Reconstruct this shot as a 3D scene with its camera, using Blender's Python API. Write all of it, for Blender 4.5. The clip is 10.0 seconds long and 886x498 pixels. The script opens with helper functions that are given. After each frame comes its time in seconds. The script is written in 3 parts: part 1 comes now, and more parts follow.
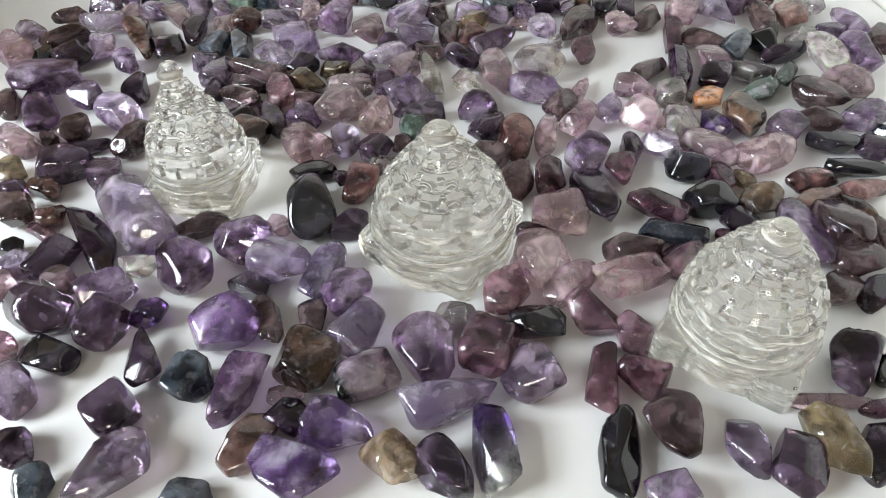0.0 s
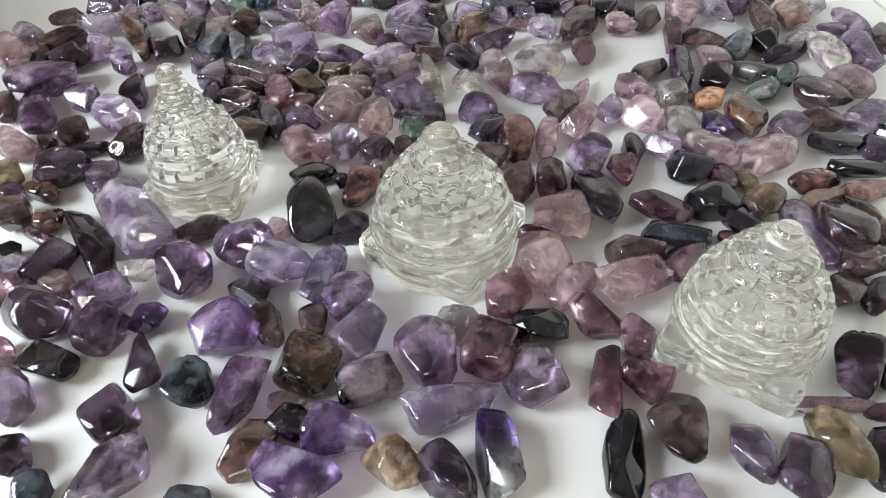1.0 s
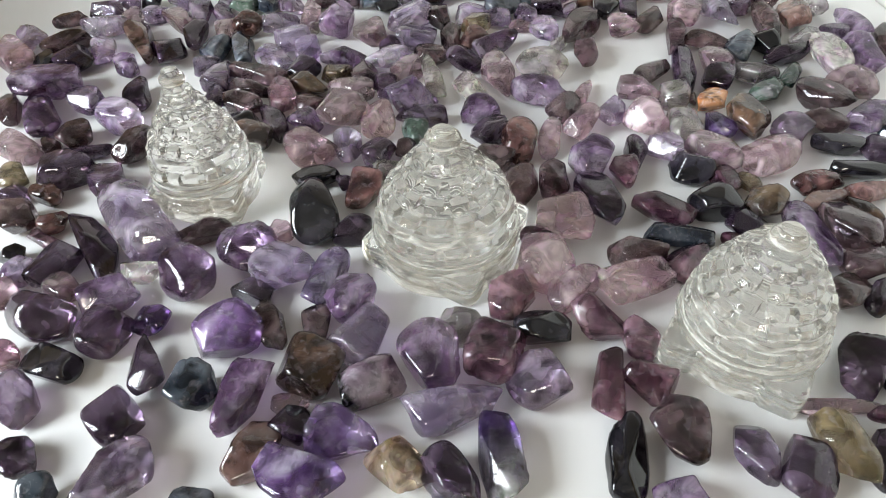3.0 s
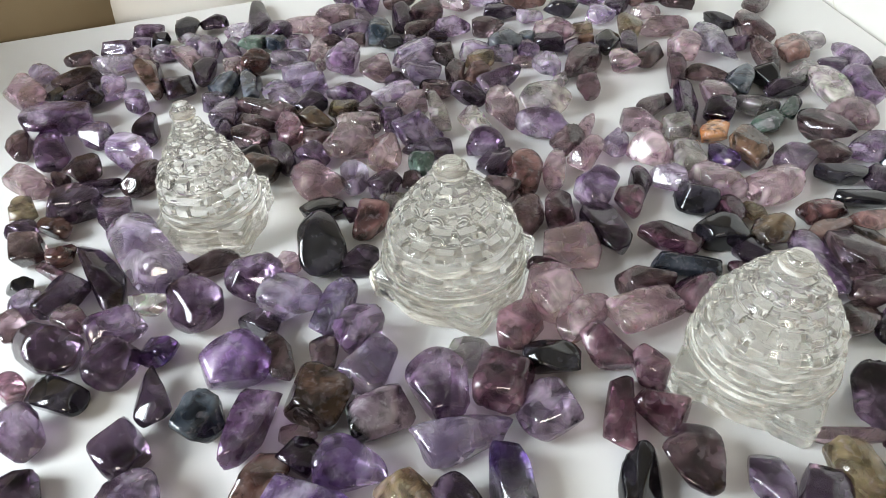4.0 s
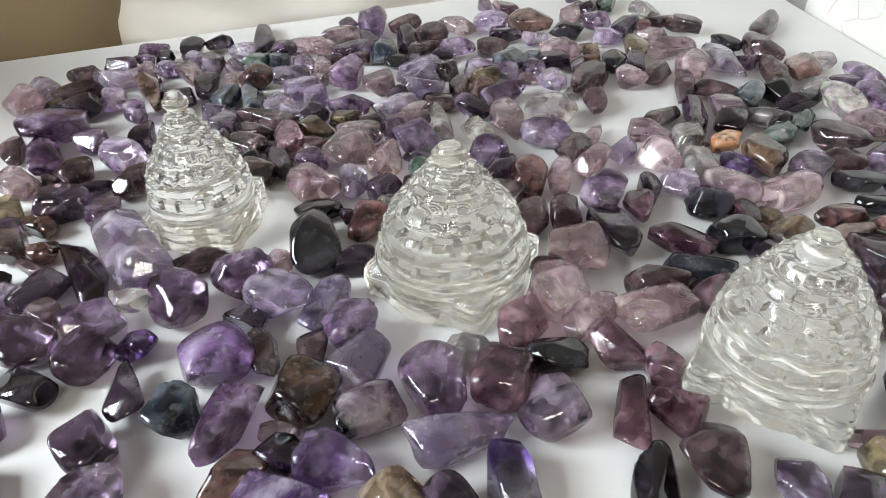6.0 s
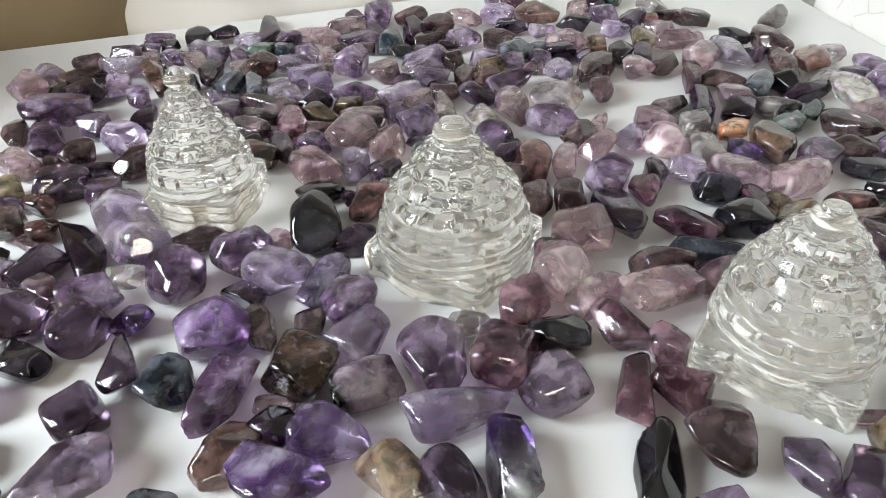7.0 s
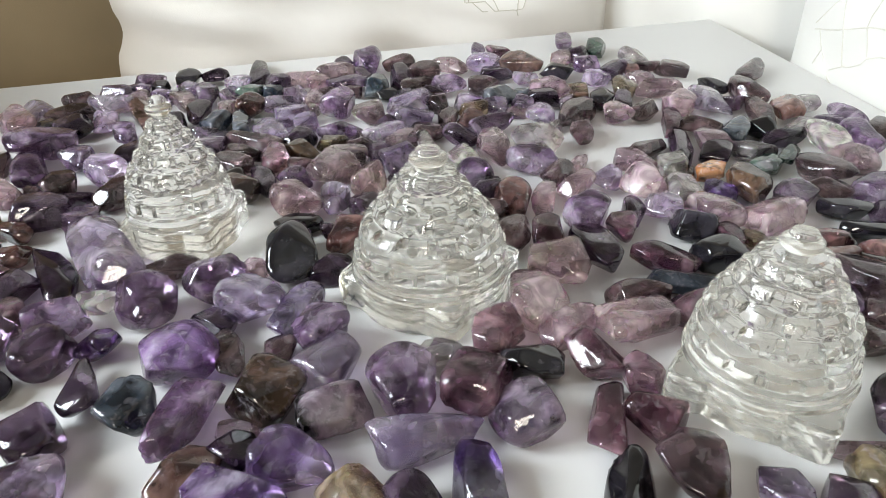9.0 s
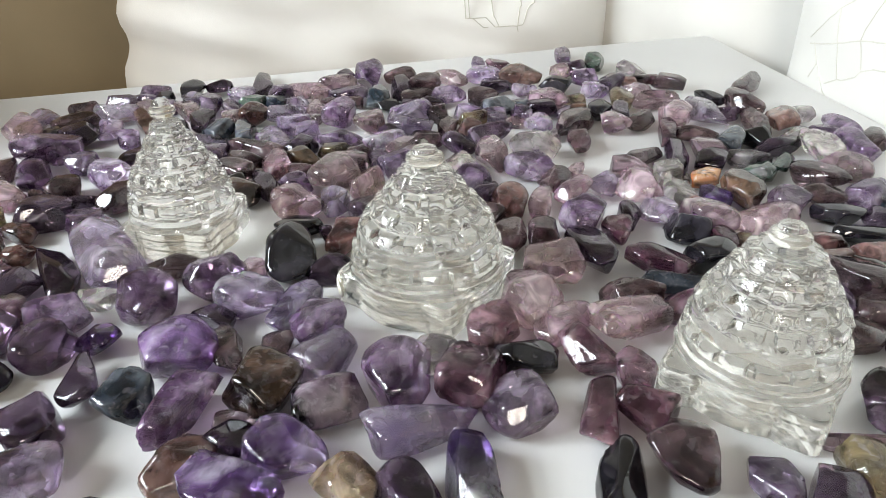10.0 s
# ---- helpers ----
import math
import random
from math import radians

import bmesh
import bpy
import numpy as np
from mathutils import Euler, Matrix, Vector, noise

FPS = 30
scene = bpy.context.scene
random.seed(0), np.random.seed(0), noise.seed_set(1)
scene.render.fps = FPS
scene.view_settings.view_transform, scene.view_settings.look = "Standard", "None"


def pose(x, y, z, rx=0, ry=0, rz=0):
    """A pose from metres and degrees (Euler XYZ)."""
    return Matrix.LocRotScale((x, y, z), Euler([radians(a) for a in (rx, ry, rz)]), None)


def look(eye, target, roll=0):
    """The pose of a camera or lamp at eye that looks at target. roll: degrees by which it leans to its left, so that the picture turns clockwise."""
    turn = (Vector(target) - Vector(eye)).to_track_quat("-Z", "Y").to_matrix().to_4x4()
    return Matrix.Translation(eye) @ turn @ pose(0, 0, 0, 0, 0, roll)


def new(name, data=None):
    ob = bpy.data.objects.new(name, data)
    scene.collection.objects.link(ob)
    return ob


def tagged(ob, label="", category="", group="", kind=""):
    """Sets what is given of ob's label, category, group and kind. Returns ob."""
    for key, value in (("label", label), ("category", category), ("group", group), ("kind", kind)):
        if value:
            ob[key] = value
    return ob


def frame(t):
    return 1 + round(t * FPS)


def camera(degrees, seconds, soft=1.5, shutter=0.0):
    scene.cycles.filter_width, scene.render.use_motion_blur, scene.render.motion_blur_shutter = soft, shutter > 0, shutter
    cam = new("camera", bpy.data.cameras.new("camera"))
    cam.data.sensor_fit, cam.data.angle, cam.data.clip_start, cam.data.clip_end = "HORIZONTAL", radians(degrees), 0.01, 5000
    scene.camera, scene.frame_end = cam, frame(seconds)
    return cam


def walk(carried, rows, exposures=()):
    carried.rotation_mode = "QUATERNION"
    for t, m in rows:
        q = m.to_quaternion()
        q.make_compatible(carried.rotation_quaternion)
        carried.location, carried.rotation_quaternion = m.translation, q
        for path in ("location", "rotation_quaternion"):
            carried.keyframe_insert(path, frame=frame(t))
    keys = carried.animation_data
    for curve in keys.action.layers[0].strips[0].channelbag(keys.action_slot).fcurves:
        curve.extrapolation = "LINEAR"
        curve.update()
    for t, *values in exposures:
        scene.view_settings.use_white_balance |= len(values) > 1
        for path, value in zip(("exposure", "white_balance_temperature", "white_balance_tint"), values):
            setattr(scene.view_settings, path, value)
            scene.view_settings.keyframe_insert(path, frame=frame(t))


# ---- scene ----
from mathutils.bvhtree import BVHTree

cam = camera(66.64, 10.0, soft=0.85)
# seconds, eye in metres, then pitch, roll and yaw in degrees
ROWS = [
    (0.0, 0.00309, -0.13142, 0.16086, -45.517, 1.833, 0.000),
    (0.5, 0.00251, -0.13017, 0.16040, -45.640, 1.631, -0.305),
    (1.0, 0.00213, -0.12966, 0.16056, -45.543, 1.866, -0.238),
    (1.5, 0.00243, -0.12906, 0.16319, -45.395, 2.077, -0.206),
    (2.0, 0.00244, -0.12939, 0.16153, -45.457, 2.085, -0.149),
    (3.5, 0.00145, -0.12969, 0.16083, -45.421, 2.148, -0.157),
    (4.0, 0.00021, -0.13139, 0.15973, -42.314, 2.422, -0.265),
    (4.5, 0.00076, -0.13120, 0.15005, -40.801, 2.372, 0.221),
    (5.0, 0.00196, -0.13150, 0.14489, -39.767, 1.927, 0.300),
    (6.5, 0.00179, -0.13659, 0.13300, -36.754, 2.226, 1.030),
    (7.0, 0.00289, -0.13764, 0.12846, -36.625, 2.020, 1.457),
    (7.5, 0.00355, -0.13798, 0.12563, -35.994, 1.958, 1.460),
    (8.0, 0.00643, -0.13936, 0.12494, -34.417, 1.604, 1.587),
    (8.5, 0.00649, -0.13949, 0.12332, -32.995, 1.313, 1.442),
    (9.0, 0.00785, -0.14125, 0.12127, -31.835, 0.970, 1.401),
    (9.5, 0.01179, -0.14558, 0.11858, -31.064, 0.937, 1.450),
    (10.0, 0.00983, -0.14702, 0.11727, -30.079, 0.869, 1.741),
]
walk(cam, [(t, pose(x, y, z, 90 + pitch, roll, yaw)) for t, x, y, z, pitch, roll, yaw in ROWS],
     exposures=[(0.0, 0.0), (10.0, 0.0)])

# ---------------------------------------------------------------- light
world = bpy.data.worlds.new("world")
world.use_nodes = True
scene.world = world
sky = world.node_tree.nodes.new("ShaderNodeTexSky")
sky.sky_type, sky.sun_disc = "NISHITA", False
sky.sun_elevation, sky.sun_rotation = radians(40), radians(250)
world.node_tree.links.new(sky.outputs[0], world.node_tree.nodes["Background"].inputs[0])
world.node_tree.nodes["Background"].inputs[1].default_value = 0.1


def window_light(name, m, width, height, watts, colour):
    """Daylight standing in the opening of a window."""
    lamp = bpy.data.lights.new(name, "AREA")
    lamp.shape, lamp.size, lamp.size_y = "RECTANGLE", width, height
    lamp.energy, lamp.color = watts, colour
    ob = new(name, lamp)
    ob.matrix_world = m
    return ob


window_light("window_daylight", look((-0.925, -0.22, 0.6), (0.0, -0.22, 0.6)), 0.6, 0.66, 40.0, (0.87, 0.95, 0.99))
window_light("window_daylight", look((-0.20, -1.66, 0.58), (0.05, 0.0, 0.1)), 0.4, 0.4, 12.0, (1.0, 0.92, 0.79))

# ---------------------------------------------------------------- materials


def material(name):
    m = bpy.data.materials.new(name)
    m.use_nodes = True
    return m, m.node_tree, m.node_tree.nodes["Principled BSDF"]


def put(tree, kind, **inputs):
    n = tree.nodes.new(kind)
    for key, value in inputs.items():
        n.inputs[key.replace("_", " ")].default_value = value
    return n


def ramp(tree, source, stops):
    n = tree.nodes.new("ShaderNodeValToRGB")
    el = n.color_ramp.elements
    while len(el) < len(stops):
        el.new(0.5)
    for e, (at, colour) in zip(el, stops):
        e.position, e.color = at, (*colour, 1)
    tree.links.new(source, n.inputs[0])
    return n.outputs[0]


def spots(tree, scale, detail=4.0, distortion=0.0, shift=True):
    """Noise in the thing's own metres, moved along for each thing."""
    where = tree.nodes.new("ShaderNodeTexCoord").outputs["Object"]
    if shift:
        info = tree.nodes.new("ShaderNodeObjectInfo")
        add = tree.nodes.new("ShaderNodeVectorMath")
        add.operation = "ADD"
        tree.links.new(where, add.inputs[0])
        tree.links.new(info.outputs["Random"], add.inputs[1])
        where = add.outputs[0]
    n = put(tree, "ShaderNodeTexNoise", Scale=scale, Detail=detail, Distortion=distortion)
    tree.links.new(where, n.inputs["Vector"])
    return n.outputs["Fac"]


def blend(tree, fac, a, b, mode="MIX"):
    n = tree.nodes.new("ShaderNodeMix")
    n.data_type, n.blend_type = "RGBA", mode
    for value, socket in ((fac, n.inputs[0]), (a, n.inputs[6]), (b, n.inputs[7])):
        if isinstance(value, (int, float)):
            socket.default_value = value
        elif isinstance(value, tuple):
            socket.default_value = (*value, 1)
        else:
            tree.links.new(value, socket)
    return n.outputs[2]


def bumped(tree, bsdf, height, strength, distance):
    n = put(tree, "ShaderNodeBump", Strength=strength, Distance=distance)
    tree.links.new(height, n.inputs["Height"])
    tree.links.new(n.outputs[0], bsdf.inputs["Normal"])


def stone_material(name, deep, body, pale, clear, patch=(0.32, 0.45, 0.6), vein=(0.68, 0.63, 0.7), veins=0.24, split=None):
    """Polished translucent stone: broad zones of colour, dark inclusions and a few cloudy flaws."""
    m, tree, bsdf = material(name)
    zones = ramp(tree, spots(tree, 58.0, 2.5, 0.5), [(patch[0], deep), (patch[1], body), (patch[2], pale)])
    if split:
        # one end of another colour, with a ragged border
        where = put(tree, "ShaderNodeSeparateXYZ")
        tree.links.new(tree.nodes.new("ShaderNodeTexCoord").outputs["Object"], where.inputs[0])
        far = put(tree, "ShaderNodeMapRange", From_Min=-0.012, From_Max=0.012)
        tree.links.new(where.outputs["X"], far.inputs[0])
        rough = tree.nodes.new("ShaderNodeMath")
        rough.operation = "MULTIPLY_ADD"
        tree.links.new(spots(tree, 160.0, 3.0, 1.0), rough.inputs[0])
        rough.inputs[1].default_value = 0.5
        tree.links.new(far.outputs[0], rough.inputs[2])
        zones = blend(tree, ramp(tree, rough.outputs[0], [(split[0], (0, 0, 0)), (split[1], (1, 1, 1))]), split[2], zones)
    # clouds are soft patches, flecks small bright flaws
    clouds = ramp(tree, spots(tree, 130.0, 4.0, 0.4), [(0.58, (0, 0, 0)), (0.74, (veins * 1.5,) * 3)])
    flecks = ramp(tree, spots(tree, 480.0, 5.0, 0.5), [(0.56, (0, 0, 0)), (0.68, (veins * 1.3,) * 3)])
    veil = blend(tree, 1.0, clouds, flecks, "ADD")
    murk = ramp(tree, spots(tree, 200.0, 7.0, 0.5), [(0.32, (0.05, 0.045, 0.06)), (0.52, (1, 1, 1))])
    zones = blend(tree, 0.2 if clear > 0.8 else 0.85, zones, murk, "MULTIPLY")
    info = tree.nodes.new("ShaderNodeObjectInfo")
    tint = put(tree, "ShaderNodeHueSaturation")
    hue = put(tree, "ShaderNodeMapRange", To_Min=0.482, To_Max=0.51)
    val = put(tree, "ShaderNodeMapRange", To_Min=0.7, To_Max=1.3)
    white = tree.nodes.new("ShaderNodeTexWhiteNoise")
    white.noise_dimensions = "1D"
    tree.links.new(info.outputs["Random"], white.inputs["W"])
    tree.links.new(info.outputs["Random"], hue.inputs[0])
    tree.links.new(white.outputs["Value"], val.inputs[0])
    tree.links.new(hue.outputs[0], tint.inputs["Hue"])
    tree.links.new(val.outputs[0], tint.inputs["Value"])
    tree.links.new(blend(tree, veil, zones, vein), tint.inputs["Color"])
    tree.links.new(tint.outputs[0], bsdf.inputs["Base Color"])
    flaws = ramp(tree, spots(tree, 140.0, 4.0, 0.5), [(0.45, (min(1.0, clear * 1.12),) * 3), (0.72, (clear * 0.6,) * 3)])
    tree.links.new(flaws, bsdf.inputs["Transmission Weight"])
    tree.links.new(ramp(tree, spots(tree, 320.0, 3.0), [(0.4, (0.01,) * 3), (0.75, (0.06,) * 3)]), bsdf.inputs["Roughness"])
    bsdf.inputs["IOR"].default_value = 1.54
    bsdf.inputs["Subsurface Weight"].default_value = min(1.0, clear * 1.1)
    bsdf.inputs["Subsurface Radius"].default_value = (1.0, 0.75, 1.1)
    bsdf.inputs["Subsurface Scale"].default_value = 0.003
    bumped(tree, bsdf, spots(tree, 230.0, 4.0), 0.04, 0.0006)
    if clear > 0.7:
        # some of the light goes straight through and tints the table
        see = put(tree, "ShaderNodeBsdfTransparent")
        tree.links.new(tint.outputs[0], see.inputs["Color"])
        mix = put(tree, "ShaderNodeMixShader", Fac=0.1)
        tree.links.new(bsdf.outputs[0], mix.inputs[1])
        tree.links.new(see.outputs[0], mix.inputs[2])
        tree.links.new(mix.outputs[0], tree.nodes["Material Output"].inputs["Surface"])
    return m


STONES = {
    "a": ("amethyst_stone", "polished medium purple amethyst tumbled stone", stone_material("amethyst", (0.038, 0.0151, 0.0544), (0.228, 0.135, 0.262), (0.532, 0.443, 0.564), 0.8)),
    "d": ("amethyst_stone", "polished deep purple, nearly black amethyst tumbled stone", stone_material("deep_amethyst", (0.0057, 0.0027, 0.00891), (0.0427, 0.0194, 0.0515), (0.19, 0.13, 0.198), 0.75, veins=0.1)),
    "v": ("amethyst_stone", "polished vivid violet amethyst tumbled stone with pale zones", stone_material("vivid_amethyst", (0.0333, 0.0108, 0.0792), (0.19, 0.095, 0.277), (0.522, 0.454, 0.594), 0.8)),
    "l": ("amethyst_stone", "polished pale lavender translucent amethyst tumbled stone", stone_material("pale_amethyst", (0.349, 0.252, 0.426), (0.543, 0.452, 0.614), (0.698, 0.63, 0.733), 0.84, veins=0.09)),
    "m": ("amethyst_stone", "polished wine-purple amethyst tumbled stone", stone_material("wine_amethyst", (0.022, 0.007, 0.016), (0.16, 0.065, 0.105), (0.44, 0.28, 0.33), 0.75, veins=0.16)),
    "h": ("amethyst_stone", "polished amethyst point, violet tip fading to white", stone_material("tipped_amethyst", (0.285, 0.216, 0.356), (0.475, 0.454, 0.515), (0.627, 0.648, 0.614), 0.75, split=(0.55, 0.95, (0.057, 0.0216, 0.119)))),
    "j": ("amethyst_stone", "polished mauve amethyst stone with a black end", stone_material("banded_amethyst", (0.095, 0.054, 0.099), (0.19, 0.13, 0.178), (0.361, 0.302, 0.327), 0.6, split=(0.48, 0.56, (0.0057, 0.00648, 0.00693)))),
    "p": ("quartz_stone", "polished pinkish grey translucent quartz tumbled stone", stone_material("rosy_quartz", (0.33, 0.225, 0.275), (0.54, 0.41, 0.46), (0.7, 0.58, 0.6), 0.84, veins=0.09)),
    "w": ("quartz_stone", "polished milky white quartz tumbled stone", stone_material("milky_quartz", (0.7, 0.64, 0.63), (0.77, 0.72, 0.7), (0.84, 0.81, 0.77), 0.85, veins=0.09)),
    "c": ("quartz_stone", "polished clear grey quartz tumbled stone", stone_material("grey_quartz", (0.3, 0.27, 0.3), (0.47, 0.44, 0.45), (0.64, 0.6, 0.58), 0.82, veins=0.09)),
    "s": ("smoky_quartz_stone", "polished smoky brown-grey quartz tumbled stone", stone_material("smoky_quartz", (0.02, 0.011, 0.015), (0.115, 0.068, 0.076), (0.27, 0.185, 0.195), 0.72, veins=0.14)),
    "y": ("citrine_stone", "polished yellowish olive-brown quartz tumbled stone", stone_material("olive_quartz", (0.1, 0.07, 0.035), (0.32, 0.25, 0.15), (0.56, 0.48, 0.36), 0.78)),
    "k": ("black_stone", "polished glossy black tumbled stone", stone_material("black_stone", (0.003, 0.003, 0.004), (0.006, 0.006, 0.008), (0.025, 0.022, 0.03), 0.05, veins=0.015)),
    "g": ("green_stone", "polished dark green-black tumbled stone", stone_material("green_stone", (0.004, 0.012, 0.01), (0.015, 0.035, 0.028), (0.08, 0.12, 0.1), 0.15, veins=0.15)),
    "b": ("blue_stone", "polished dark blue-grey speckled tumbled stone", stone_material("blue_stone", (0.004, 0.007, 0.014), (0.022, 0.03, 0.045), (0.1, 0.115, 0.14), 0.2, veins=0.07)),
    "o": ("carnelian_stone", "polished orange-brown carnelian tumbled stone", stone_material("carnelian", (0.16, 0.05, 0.012), (0.38, 0.16, 0.04), (0.55, 0.32, 0.14), 0.35)),
    "e": ("brown_stone", "polished dark brown agate stone with rusty patches", stone_material("brown_agate", (0.008, 0.005, 0.005), (0.05, 0.032, 0.024), (0.15, 0.095, 0.06), 0.4, veins=0.1)),
    "r": ("brown_stone", "polished red-brown and purple mottled tumbled stone", stone_material("red_agate", (0.018, 0.008, 0.011), (0.1, 0.045, 0.04), (0.3, 0.18, 0.165), 0.5, veins=0.12)),
}

table_white, tree, bsdf = material("white_laminate")
tone = ramp(tree, spots(tree, 6.0, 3.0, 0.0, False), [(0.3, (0.68, 0.68, 0.68)), (0.7, (0.72, 0.715, 0.705))])
tree.links.new(tone, bsdf.inputs["Base Color"])
bsdf.inputs["Roughness"].default_value = 0.32

crystal, tree, bsdf = material("rock_crystal")
bsdf.inputs["Base Color"].default_value = (1.0, 0.998, 0.97, 1)
tree.links.new(ramp(tree, spots(tree, 120.0, 3.0, 1.0), [(0.42, (0.98,) * 3), (0.72, (0.88,) * 3)]), bsdf.inputs["Transmission Weight"])
bsdf.inputs["IOR"].default_value = 1.5
tree.links.new(ramp(tree, spots(tree, 160.0, 4.0), [(0.4, (0.0,) * 3), (0.75, (0.04,) * 3)]), bsdf.inputs["Roughness"])
bumped(tree, bsdf, spots(tree, 260.0, 3.0), 0.08, 0.0005)
clear_way = put(tree, "ShaderNodeBsdfTransparent", Color=(0.98, 0.98, 0.95, 1))
clear_mix = put(tree, "ShaderNodeMixShader", Fac=0.1)
tree.links.new(bsdf.outputs[0], clear_mix.inputs[1])
tree.links.new(clear_way.outputs[0], clear_mix.inputs[2])
tree.links.new(clear_mix.outputs[0], tree.nodes["Material Output"].inputs["Surface"])

ink, _, bsdf = material("black_ink")
bsdf.inputs["Base Color"].default_value = (0.02, 0.02, 0.025, 1)
bsdf.inputs["Roughness"].default_value = 0.6

crust, tree, bsdf = material("yellowish_crust")
tree.links.new(ramp(tree, spots(tree, 500.0), [(0.35, (0.76, 0.71, 0.58)), (0.65, (0.86, 0.84, 0.76))]), bsdf.inputs["Base Color"])
bsdf.inputs["Roughness"].default_value = 0.8
bumped(tree, bsdf, spots(tree, 500.0), 0.15, 0.0004)


def cloth(name, dark, light, roughness, sheen):
    m, tree, bsdf = material(name)
    tree.links.new(ramp(tree, spots(tree, 14.0, 4.0), [(0.3, dark), (0.7, light)]), bsdf.inputs["Base Color"])
    bsdf.inputs["Roughness"].default_value = roughness
    bsdf.inputs["Sheen Weight"].default_value = sheen
    bumped(tree, bsdf, spots(tree, 1400.0, 2.0), 0.15, 0.0004)
    return m


satin = cloth("cream_satin", (0.82, 0.81, 0.785), (0.87, 0.86, 0.84), 0.38, 0.3)
# the same cream cover made darker: the right-hand cushions' shade put into the colour
shaded_satin = cloth("cream_satin_shaded", (0.6, 0.59, 0.56), (0.66, 0.65, 0.62), 0.5, 0.2)
brown_cloth = cloth("brown_upholstery", (0.22, 0.168, 0.098), (0.27, 0.205, 0.12), 0.75, 0.2)
thread = cloth("silver_thread", (0.52, 0.5, 0.44), (0.6, 0.58, 0.52), 0.35, 0.0)
plaster = cloth("cream_plaster", (0.48, 0.45, 0.4), (0.53, 0.5, 0.45), 0.9, 0.0)
tan_plaster = cloth("tan_plaster", (0.46, 0.35, 0.22), (0.52, 0.4, 0.26), 0.9, 0.0)
floor_wood = cloth("floor_wood", (0.2, 0.13, 0.08), (0.3, 0.2, 0.12), 0.45, 0.0)
ceiling_paint = cloth("ceiling_paint", (0.66, 0.66, 0.65), (0.71, 0.71, 0.7), 0.8, 0.0)
white_paint = cloth("white_paint", (0.74, 0.74, 0.73), (0.8, 0.8, 0.79), 0.5, 0.0)

# ---------------------------------------------------------------- builders


def part(name, bm, mat, parent=None, label="", smooth=None):
    """Links a bmesh as one mesh object, under a thing if one is given."""
    mesh = bpy.data.meshes.new(name)
    bm.to_mesh(mesh)
    bm.free()
    mesh.materials.append(mat)
    if smooth is not None:
        mesh.polygons.foreach_set("use_smooth", [True] * len(mesh.polygons))
        mesh.set_sharp_from_angle(angle=radians(smooth))
    ob = new(name, mesh)
    ob.parent = parent
    if label:
        tagged(ob, label)
    return ob


def box(bm, x0, x1, y0, y1, z0, z1, bevel=0.0):
    made = bmesh.ops.create_cube(bm, size=1.0, matrix=Matrix.LocRotScale(
        ((x0 + x1) / 2, (y0 + y1) / 2, (z0 + z1) / 2), None, (x1 - x0, y1 - y0, z1 - z0)))
    if bevel:
        edges = {e for v in made["verts"] for e in v.link_edges}
        bmesh.ops.bevel(bm, geom=list(edges), offset=bevel, segments=3, affect="EDGES", profile=0.5)


# ---------------------------------------------------------------- the room
FLOOR, TOP, WEST, EAST, SOUTH, NORTH = -0.48, 1.9, -0.82, 1.6, -1.7, 1.15


def wall(name, spans, mat=plaster, label="plain cream plaster wall of the room"):
    bm = bmesh.new()
    for s in spans:
        box(bm, *s)
    return tagged(part(name, bm, mat), label, "wall", kind="structure")


# one window to the west, one behind the camera: along the wall, then up
WEST_WINDOW, SOUTH_WINDOW = (-0.56, 0.12, 0.24, 0.96), (-0.48, 0.08, 0.3, 0.86)
a0, a1, b0, b1 = WEST_WINDOW
wall("wall_west", [(WEST - 0.12, WEST, SOUTH, a0, FLOOR, TOP), (WEST - 0.12, WEST, a1, NORTH, FLOOR, TOP),
                   (WEST - 0.12, WEST, a0, a1, FLOOR, b0), (WEST - 0.12, WEST, a0, a1, b1, TOP)])
a0, a1, b0, b1 = SOUTH_WINDOW
wall("wall_south", [(WEST - 0.12, a0, SOUTH - 0.12, SOUTH, FLOOR, TOP), (a1, EAST + 0.12, SOUTH - 0.12, SOUTH, FLOOR, TOP),
                    (a0, a1, SOUTH - 0.12, SOUTH, FLOOR, b0), (a0, a1, SOUTH - 0.12, SOUTH, b1, TOP)])
wall("wall_east", [(EAST, EAST + 0.12, SOUTH, NORTH, FLOOR, TOP)], tan_plaster, "plain tan plaster wall of the room")
wall("wall_north", [(WEST - 0.12, EAST + 0.12, NORTH, NORTH + 0.12, FLOOR, TOP)])
bm = bmesh.new()
box(bm, WEST - 0.12, EAST + 0.12, SOUTH - 0.12, NORTH + 0.12, FLOOR - 0.1, FLOOR - 0.002)
tagged(part("floor", bm, floor_wood), "brown wooden floor of the room", "floor", kind="structure")
bm = bmesh.new()
box(bm, WEST - 0.12, EAST + 0.12, SOUTH - 0.12, NORTH + 0.12, TOP + 0.002, TOP + 0.1)
tagged(part("ceiling", bm, ceiling_paint), "plain white ceiling", "ceiling", kind="structure")


